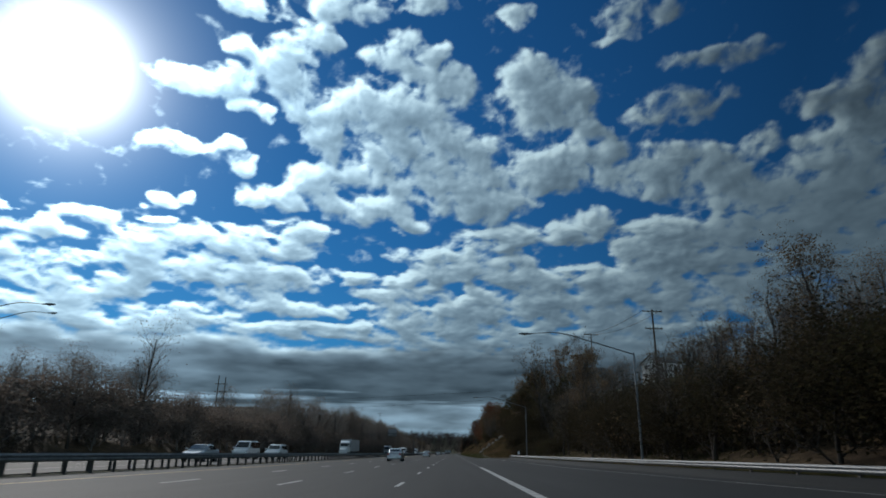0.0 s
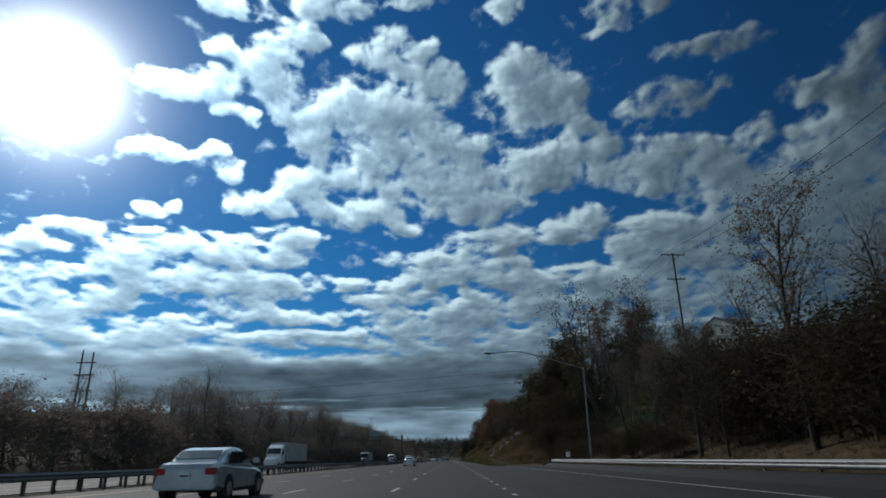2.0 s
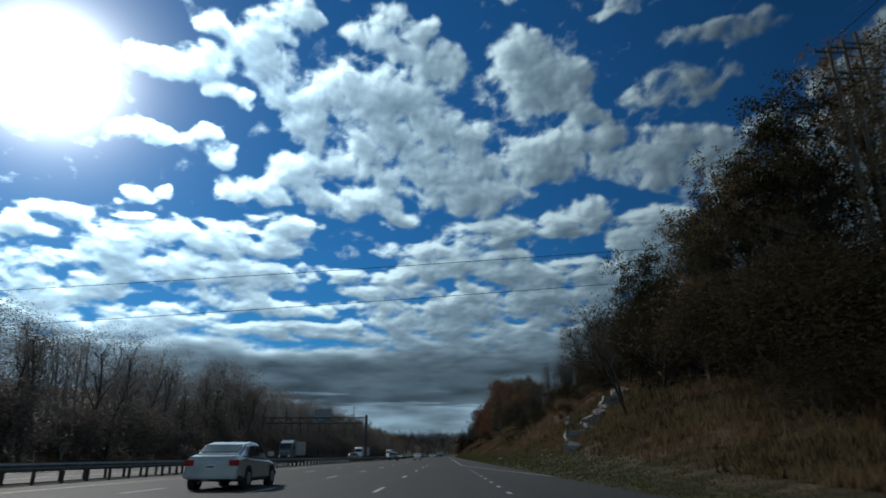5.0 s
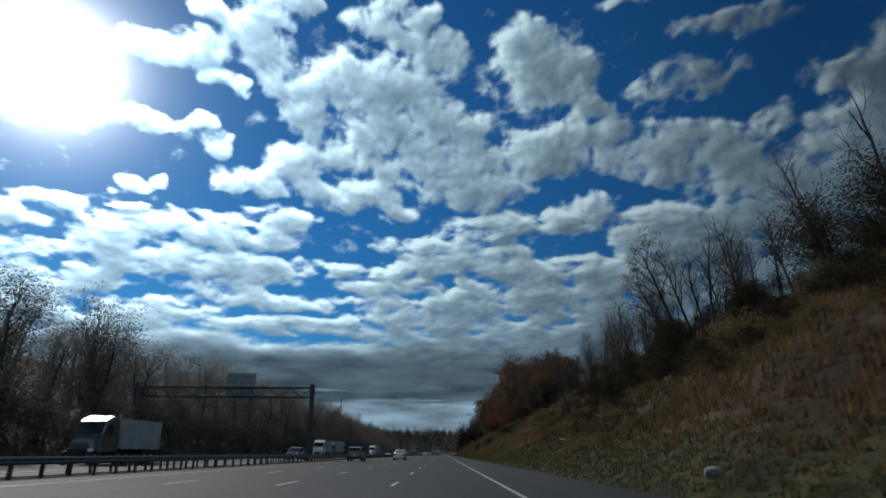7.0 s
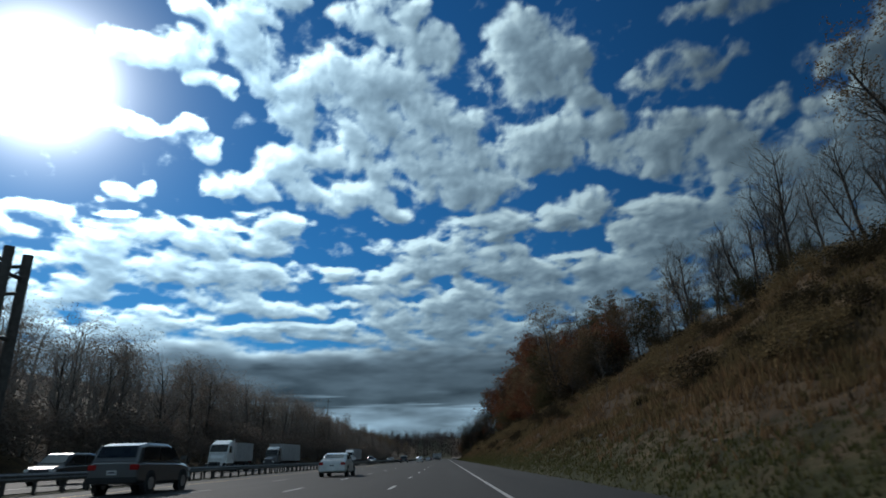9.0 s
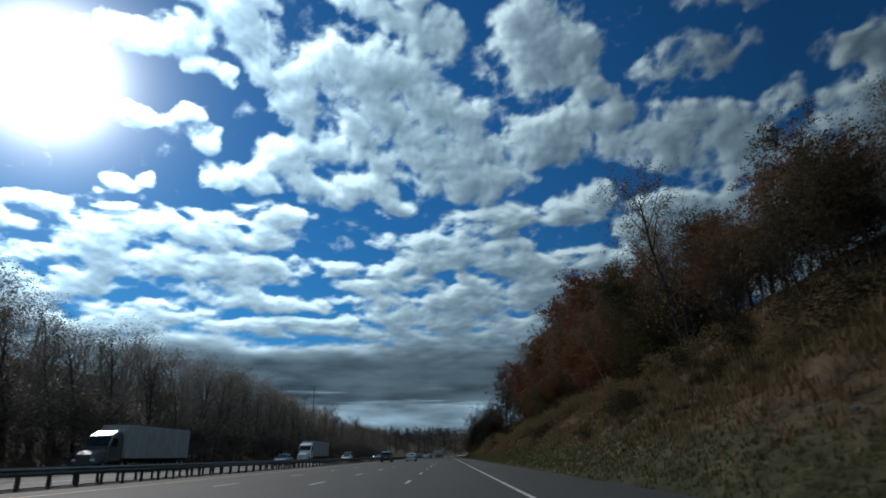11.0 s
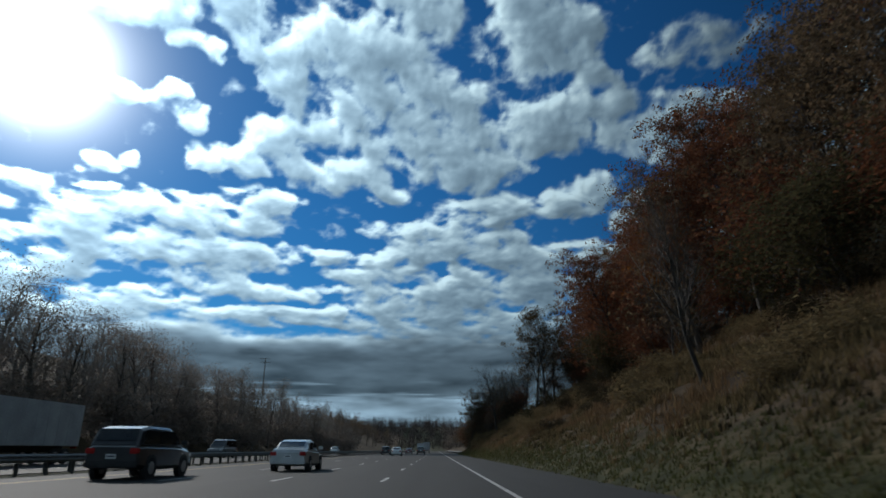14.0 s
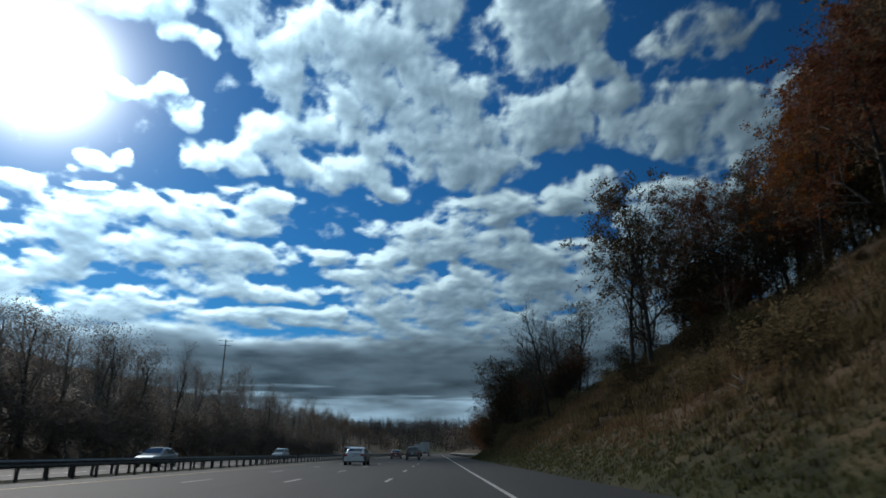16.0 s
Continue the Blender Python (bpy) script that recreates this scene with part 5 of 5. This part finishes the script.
# single trees that stand out
for kind, x, yy, h, lean in (("sparse", 21.0, 34, 11.5, -2), ("sparse", 19, 92, 14.5, 0), ("crooked", 25.5, 162, 22, -22), ("crooked", 37, 171, 22, -10), ("crowned", 30, 158, 11, -4), ("crowned", 35, 166, 12, -2), ("crowned", 40, 160, 12, -3), ("olive", 24, 173, 12, 0), ("dark", 27, 187, 14, 0), ("olive", 31, 176, 12, 0), ("dark", 36, 181, 15, 0), ("olive", 39, 186, 15, 0), ("dark", 33, 190, 16, 0), ("bare", 34, 168, 13, -3), ("dark", 25, 132, 9, 0), ("sparse", 28, 138, 11, -2), ("olive", 24, 127, 8, 0), ("olive", 30, 141, 9, 0), ("dark", 32, 136, 11, 0), ("olive", 27, 124, 9, 0), ("olive", 21, 190, 12, -4), ("bare", 22, 137, 13, -3), ("bare", 22, 128, 13, -2), ("sparse", 27, 152, 11, -2), ("sparse", 29, 160, 10, -3), ("olive", 29, 170, 8, 0), ("sparse", 31, 186, 12, -2), ("dark", 22, 189, 13, -2), ("olive", 24.5, 186, 15, -2), ("bare", 14, 196, 8, -14), ("bare", 12.5, 190, 8, -18), ("crooked", 37.7, 305, 15, -24), ("crooked", 34.8, 296, 16, -17), ("bare", 37, 330, 13, -8), ("dead", 35, 276, 12, -6), ("dead", 35, 250, 13, -16), ("olive", 39, 256, 7, 0), ("olive", 41, 244, 5.5, 0), ("dark", 38, 266, 6, 0),
                             ("orange", 23.5, 474, 18, -3), ("orange", 27, 512, 13, 0), ("rust", 26.5, 492, 16, -3), ("dark", 20.5, 530, 18, 0), ("crowned", 19.3, 532, 17, 0), ("crowned", 11.5, 574, 11, 0), ("sparse", 25, 545, 15, -2), ("bare", 12.5, 541, 13, -3), ("bare", 17, 560, 13, 0), ("dark", 9.5, 576, 12, 0), ("sparse", 22, 381, 17.5, -4), ("pale", 20.2, 404, 8, -10), ("pale", 21, 406, 8, -8), ("pale", 22, 439, 9, -10), ("pale", 23, 470, 13, -10), ("bare", 13, 443, 9, -20), ("bare", 10, 254, 6, -20), ("bare", 15, 262, 7, -8), ("bare", 18.5, 268, 8, -10), ("dead", 16.1, 504, 5, -8),
                             ("bare", 12.5, 594, 13, 0), ("bare", 14, 604, 13, 0), ("olive", 15, 590, 12, 0)):
    plant(kind, x, yy, h, lean, group=NEAR)
# dark understorey at the foot of the trees
def belt_foot(y):
    return float(np.interp(y, [20, 168, 174, 214, 222, 240, 262, 350, 356, 420, 490, 500, 545, 556, 660], [17.5, 17.5, 17.0, 18.0, 30, 36, 35, 34, 23, 21, 21, 28.5, 28.5, 13, 12.5]))


for i in range(340):
    yy = 20 + 640 * ((i + pick.random()) / 340) ** 0.9
    x = belt_foot(yy) + pick.uniform(-1.8, 6.5)
    if 136 < yy < 170 and x > 16:
        continue
    kind = pick.choice(["shrub", "shrub", "brush"]) if yy < 340 else pick.choice(["shrub", "rust_shrub", "brush"])
    plant(kind, x + (1.0 if yy < 136 else 0.0), yy, pick.uniform(2.6, 5.2) * (1.2 if yy < 104 else 0.5 if yy < 136 else 1.25 if yy < 230 else 0.7 if yy < 345 else 1.35), 0, pick.uniform(1.1, 1.7), "shrubs under the near trees")


for x, yy, h, wide in ((14, 258, 2.8, 1.3), (17, 264, 2.8, 1.4), (20, 261, 3, 1.4), (23, 268, 3, 1.4), (15.5, 270, 2.4, 1.3), (26, 258, 3.2, 1.5), (29, 251, 5, 1.4), (31, 246, 5, 1.4), (12, 495, 2.3, 1.3), (16, 432, 2.6, 1.3)):
    plant("shrub", x, yy, h, 0, wide, "shrubs on the open slope")


def scatter(names, labels, spots, models, materials, unit, category, wide=1.1):
    """Many alike plants joined: woody parts in one mesh, leaves in another."""
    for name, material, which, label in zip(names, materials, (1, 2), labels):
        V = []
        for n, (x, yy, h) in enumerate(spots):
            verts, faces = models[n % len(models)][0], models[n % len(models)][which]
            a, k = n * 1.7, h / unit
            c, s = math.cos(a), math.sin(a)
            V.append(np.stack([x + k * wide * (verts[:, 0] * c - verts[:, 1] * s), yy + k * wide * (verts[:, 0] * s + verts[:, 1] * c), ground_z(x, yy) + k * verts[:, 2]], -1)[faces.ravel()])
            m = faces.shape[1]
        V = np.concatenate(V)
        me = bpy.data.meshes.new(name)
        me.vertices.add(len(V))
        me.vertices.foreach_set("co", V.ravel())
        me.loops.add(len(V))
        me.loops.foreach_set("vertex_index", np.arange(len(V), dtype=np.int32))
        me.polygons.add(len(V) // m)
        me.polygons.foreach_set("loop_start", np.arange(0, len(V), m, dtype=np.int32))
        me.materials.append(material)
        me.update(calc_edges=True)
        tagged(new(name, me), label, category, kind="stuff")


def plant_model(seed, height, reach, r, kids, upright, bare_to, count, size, spread):
    rng = random.Random(seed)
    thick, thin, tips = grow(rng, height, reach, r, len(kids) + 1, kids, upright, 0.0, bare_to)
    v, f = leaves(rng, tips, count, size, spread)
    n0, n1 = len(thick[0]), len(thick[0]) + len(thin[0])
    return (np.array(thick[0] + thin[0] + v), np.array(thick[1] + [tuple(i + n0 for i in q) for q in thin[1]]), np.array([tuple(i + n1 for i in q) for q in f]))


# scattered scrub on the open slope, thick and dark in places
scrub = [plant_model(s, 1.5, 0.9, 0.02, (8, 4), 0.2, 0.02, 1250, 0.05, 0.22) for s in (41, 42, 43)]
spots, dark_spots = [], []
for i in range(420):
    yy = 226 + 350 * (i + pick.random()) / 420
    x = pick.triangular(8.0, belt_foot(yy) + 1, belt_foot(yy) - 4)
    (dark_spots if value_noise(x / 6.0, yy / 11.0, 7) > 0.06 else spots).append((x, yy, pick.uniform(0.5, 1.9)))
for i in range(60):
    dark_spots.append((pick.uniform(13, 32), pick.uniform(234, 300), pick.uniform(0.7, 1.6)))
scatter(("scrub_stems", "scrub"), ("thin brown stems of slope scrub", "low tan and brown scrub on the open slope"), spots, scrub, (TWIG, STRAW), 1.5, "scrub", 1.6)
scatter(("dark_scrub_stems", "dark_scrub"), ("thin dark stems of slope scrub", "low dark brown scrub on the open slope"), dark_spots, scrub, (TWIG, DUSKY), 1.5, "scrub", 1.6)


# undergrowth takes the darkest leaves, partly for the shade among the trunks
under = [plant_model(s, 3.4, 1.9, 0.05, (8, 5, 2), 0.15, 0.05, 2400, 0.06, 0.36) for s in (61, 62)]
under_spots = [(pick.uniform(18.0, 29), pick.uniform(12, 108), pick.uniform(3, 6)) for k in range(125)] + [(pick.uniform(17, 24), pick.uniform(108, 136), pick.uniform(1.2, 2.4)) for k in range(30)] + [(pick.uniform(15, 23), pick.uniform(138, 178), pick.uniform(1.3, 2.6)) for k in range(70)] + [(pick.uniform(16.5, 23), pick.uniform(158, 190), pick.uniform(2.4, 4.6)) for k in range(34)] + [(pick.uniform(17.5, 27), pick.uniform(173, 216), pick.uniform(3, 5.5)) for k in range(50)]
scatter(("undergrowth_stems", "undergrowth"), ("dark stems of tangled undergrowth", "tangled undergrowth and vines under the near trees, partly darkened for shade"), under_spots, under, (TWIG, DUSKY), 3.4, "undergrowth", 1.5)


def far_canopy(y):
    return float(np.interp(y, [0, 65, 90, 114, 140, 157, 170, 204, 247, 286, 300, 360, 400, 430, 495, 540, 585, 640, 900], [10, 11, 14, 11, 10, 12.5, 15.5, 17, 18, 19, 17, 20, 19, 20, 20.5, 19, 17.5, 16.5, 16]))


FAR = "trees beyond the oncoming carriageway"
y = 36.0
back_row = []
while y < 760:
    for row in range(4):
        x = -(43.5 + 5.5 * row + pick.uniform(-2, 2))
        yy = y + 2 * row + pick.uniform(-2, 2)
        top = far_canopy(yy) * (-x) / 46.0
        h = max(5.0, (top - ground_z(x, yy)) * 0.9 * pick.uniform(0.74, 1.05))
        kind = pick.choice(["far", "far", "far_leafy"])
        if row == 0:
            plant(kind, x, yy, h, pick.uniform(-2, 2), 1.4, FAR)
        else:
            back_row.append((x, yy, h))
    y += 6.6 if y < 560 else 10


wood = [plant_model(s, 15, 4.6, 0.22, (11, 5, 3), 0.25, 0.2, 1200, 0.095, 0.5) for s in (31, 32, 33, 34)]
scatter(("wood_behind", "wood_leaves"), ("dense leafless wood behind the first trees", "brown leaves on the wood behind the first trees, greyed for the glare"), back_row, wood, (FAR_TWIG, FAR_BROWN), 15, "woods", 1.45)
for kind, x, yy, h in (("far", -45, 90, 16), ("far", -46, 178, 16), ("far_leafy", -44, 285, 18), ("far_leafy", -63.8, 672, 17)):
    plant(kind, x, yy, h, 0, 1.15, FAR)
thicket = [plant_model(s, 3.4, 1.9, 0.06, (8, 5, 3), 0.15, 0.05, 1900, 0.08, 0.40) for s in (51, 52)]
scatter(("thicket_stems", "thicket"), ("stems of roadside thicket, lightened for the glare", "brown thicket at the edge of the wood, greyed for the glare"), [(-(40.3 + pick.uniform(0, 5)), 30 + 2.6 * k + pick.uniform(-2, 2), pick.uniform(3.5, 6.5)) for k in range(270)], thicket, (FAR_TWIG, FAR_BROWN), 3.4, "thicket", 1.6)


def far_woods():
    """The wooded ridge that closes the view: clumped crowns with ragged tops, joined."""
    rng = random.Random(5)
    verts, faces = [], []

    def clump(x, y, z, r, h):
        for _ in range(34):
            a = rng.uniform(0, 6.3)
            q = math.sqrt(rng.random())
            cx, cy, cz = x + r * q * math.cos(a), y + r * q * math.sin(a), z + h * rng.random() * (1 - 0.55 * q)
            s = rng.uniform(0.35, 0.8)
            d1 = Vector((rng.uniform(-1, 1), rng.uniform(-1, 1), rng.uniform(-1, 1))).normalized() * s
            d2 = d1.orthogonal().normalized() * s * 0.8
            k = len(verts)
            c = Vector((cx, cy, cz))
            verts.extend([tuple(c - d1), tuple(c + d2), tuple(c + d1), tuple(c - d2)])
            faces.append((k, k + 1, k + 2, k + 3))
        k = len(verts)
        verts.extend([(x - 0.25, y, z - 1), (x + 0.25, y, z - 1), (x, y + 0.2, z - 1), (x + rng.uniform(-0.5, 0.5), y, z + h)])
        faces.extend([(k, k + 1, k + 3), (k + 1, k + 2, k + 3), (k + 2, k, k + 3)])
    for i in range(3600):
        x = rng.uniform(-620, 620)
        y = rng.uniform(1010, 1300)
        clump(x, y, ground_z(x, y), rng.uniform(3, 5), rng.uniform(10, 17))
    me = mesh_of("far_woods", verts, faces, [FAR_WOOD])
    tagged(new("far_woods", me), "distant brown leafless woods on a low ridge", "woods", kind="stuff")


far_woods()
roadside = [((pick.uniform(15, 45) if k % 2 else -pick.uniform(44, 80)), 655 + 2.6 * k + pick.uniform(-3, 3), pick.uniform(10, 17)) for k in range(145)]
roadside += [(pick.uniform(44, 64), pick.uniform(205, 245), pick.uniform(8, 12)) for k in range(20)]
roadside += [(pick.uniform(44, 60), pick.uniform(245, 352), pick.uniform(2, 4)) for k in range(40)]
roadside += [(pick.uniform(36, 60), pick.uniform(356, 560), pick.uniform(8, 13)) for k in range(70)]
roadside += [(pick.uniform(42, 60), pick.uniform(20, 128), pick.uniform(9, 14)) for k in range(40)]
scatter(("roadside_wood", "roadside_leaves"), ("leafless brown wood closing in on the road", "dull brown leaves of the roadside wood"), roadside, wood, (TWIG, BROWN), 15, "woods")

# tree models that found no place
for models in KINDS.values():
    for spare in models:
        if spare.name not in used:
            for ob in (*spare.children_recursive, spare):
                bpy.data.objects.remove(ob)


# ---- grass and litter on the slope ----
def tufts(name, label, material, count, region, blade, seed, width=0.016, spread=0.22):
    rng = random.Random(seed)
    xs, ys, zs, hs = [], [], [], []
    for _ in range(count):
        x, yy, h = region(rng)
        xs.append(x), ys.append(yy), hs.append(h)
    zs = terrain(np.array(xs), np.array(ys))
    verts, faces = [], []
    for x, yy, z, h in zip(xs, ys, zs, hs):
        for _ in range(blade):
            a = rng.uniform(0, 6.3)
            r = spread * h + 0.05
            bx, by = x + rng.uniform(-r, r), yy + rng.uniform(-r, r)
            w = width * rng.uniform(0.6, 1.4)
            k = len(verts)
            tip = (bx + rng.uniform(-0.5, 0.5) * h, by + rng.uniform(-0.5, 0.5) * h, z + h * rng.uniform(0.6, 1.1))
            verts.extend([(bx - w * math.cos(a), by - w * math.sin(a), z - 0.08), (bx + w * math.cos(a), by + w * math.sin(a), z - 0.08), tip])
            faces.append((k, k + 1, k + 2))
    tagged(new(name, mesh_of(name, verts, faces, [material])), label, "grass", kind="stuff")


def patch(low, high, tall):
    """Clumps where the slope's slow pattern lies between low and high."""
    def place(r):
        while True:
            x, yy = r.triangular(6.2, 36, 10), r.uniform(158, 585)
            if low < value_noise(x / 4.0, yy / 8.0, 17) + 0.35 * value_noise(x / 1.5, yy / 2.5, 18) < high and x < belt_foot(yy) + 3 and x > 6.2 + 0.06 * max(0.0, 215 - yy):
                return x, yy, r.uniform(0.5, 1.0) * tall * min(1.0, 0.25 + max(x - 6.2, 0) / 9.0)
    return place


tufts("dry_grass", "tall dry straw-coloured grass on the cut slope", STRAW, 34000, patch(-0.9, 0.30, 0.55), 9, 1, 0.035, 0.6)
tufts("russet_grass", "russet dry grass in streaks on the slope", RUSSET, 10000, patch(0.12, 9, 0.8), 9, 6, 0.035, 0.55)
tufts("dark_weeds", "dark brown weeds in patches on the slope", DUSKY, 5000, patch(-9, -0.2, 0.6), 9, 7, 0.04, 0.6)
tufts("verge_grass", "short green and tan verge grass", TURF, 42000, lambda r: (r.triangular(5.4, 10.2, 6.4), r.uniform(150, 585), r.uniform(0.04, 0.11)), 5, 2, 0.028, 1.6)
tufts("rail_grass", "rank dark grass grown up under the guard rail", TURF, 9000, lambda r: (lambda yy: (float(np.interp(yy, *RAIL_X)) + r.uniform(0.5, 2.4), yy, r.uniform(0.2, 0.5)))(r.uniform(-10, 150)), 6, 8)
tufts("lawn_grass", "rough grass behind the guard rail", TURF, 7000, lambda r: (r.uniform(13.5, 24), r.uniform(40, 205), r.uniform(0.15, 0.4)), 6, 3)


def rock(x, y, s, seed):
    rng = random.Random(seed)
    bm = bmesh.new()
    bmesh.ops.create_icosphere(bm, subdivisions=2, radius=s)
    for v in bm.verts:
        v.co = Vector((v.co.x * 1.3, v.co.y, v.co.z * 0.75)) * (1 + rng.uniform(-0.16, 0.16))
    me = bpy.data.meshes.new("rock")
    bm.to_mesh(me)
    bm.free()
    me.materials.append(ROCK)
    ob = tagged(new("rock", me), "pale rough stone lying in the grass", "rock", group="stones on the verge")
    ob.location = (x, y, ground_z(x, y) + s * 0.3)


for i in range(30):
    rock(pick.triangular(6.2, 17, 8), pick.uniform(215, 560), pick.uniform(0.05, 0.12), i)
rock(6.6, 222.5, 0.22, 99)


def outcrop(x, y, s, seed):
    """A weathered block of the bedrock, part of it in the slope."""
    rng = random.Random(seed)
    bm = bmesh.new()
    bmesh.ops.create_cube(bm, size=1.0, matrix=Matrix.LocRotScale(None, Euler((rng.uniform(-0.3, 0.3), rng.uniform(-0.3, 0.3), rng.uniform(0, 3))), (s * 1.5, s, s * 0.8)))
    bmesh.ops.subdivide_edges(bm, edges=bm.edges[:], cuts=3, use_grid_fill=True)
    for v in bm.verts:
        v.co += Vector((rng.uniform(-1, 1), rng.uniform(-1, 1), rng.uniform(-1, 1))) * s * 0.11
    me = bpy.data.meshes.new("rock")
    bm.to_mesh(me)
    bm.free()
    me.materials.append(ROCK)
    ob = tagged(new("rock", me), "weathered grey-brown rock outcrop in the cut slope", "rock", group="outcrops in the slope")
    ob.location = (x, y, ground_z(x, y) + s * 0.1)


for i, (x, y, s) in enumerate(((8.4, 188, 0.7), (9.6, 193.5, 0.9), (10.4, 192, 0.6), (11.2, 195, 1.1), (12.5, 197, 0.8), (13.7, 199, 1.2), (15.0, 200, 1.0), (15.8, 203, 0.9), (12.0, 206, 0.8), (19, 376, 0.7), (13.5, 424, 0.6))):
    outcrop(x, y, s, 200 + i)


def fallen_branch(x, y, length, turn, tilt, seed):
    """A bare bleached limb with a few stubs, lying on the slope."""
    rng = random.Random(seed)
    limb = tagged(new("fallen_branch"), "bleached fallen branch lying on the slope", "branch", group="fallen branches on the slope")
    pts = [Vector((length * k / 6 - length / 2, rng.uniform(-0.08, 0.08), rng.uniform(-0.05, 0.08))) for k in range(7)]
    bm = bmesh.new()
    add_path(bm, pts, [0.075 - 0.009 * k for k in range(7)], 7)
    part("limb", bm, BLEACHED, limb)
    for k in (2, 3, 5):
        bm = bmesh.new()
        add_tube(bm, pts[k], pts[k] + Vector((0.4, rng.uniform(-0.5, 0.5), rng.uniform(0.2, 0.6))), 0.04, 0.015, 6)
        part("stub", bm, BLEACHED, limb)
    limb.matrix_basis = pose(x, y, ground_z(x, y) + 0.15, 0, tilt, turn)


for i, (x, y, length, turn, tilt) in enumerate(((11.9, 257, 2.6, -50, 20), (12.6, 256.4, 2.2, -55, 18), (9.0, 252.7, 2.8, -70, 4), (18.5, 376, 1.6, 20, -22), (13.7, 424, 1.8, 30, -24), (16.5, 430, 2.4, 15, -26), (10.5, 493, 1.2, 60, 8))):
    fallen_branch(x, y, length, turn, tilt, 300 + i)


def stake(x, y, height, lean):
    bm = bmesh.new()
    add_tube(bm, (0, 0, -0.3), (0, 0, height), 0.045, 0.03, 6)
    me = bpy.data.meshes.new("stake")
    bm.to_mesh(me)
    bm.free()
    me.materials.append(POLE_WOOD)
    ob = tagged(new("stake", me), "thin weathered wooden stake standing in the slope grass", "stake", group="stakes on the slope")
    ob.matrix_basis = pose(x, y, ground_z(x, y), 0, lean, 0)


for i in range(12):
    stake(12.5 + 0.75 * i + pick.uniform(-0.3, 0.3), 320 - 0.5 * i + pick.uniform(-3, 3), pick.uniform(0.9, 1.6), pick.uniform(-6, 6))
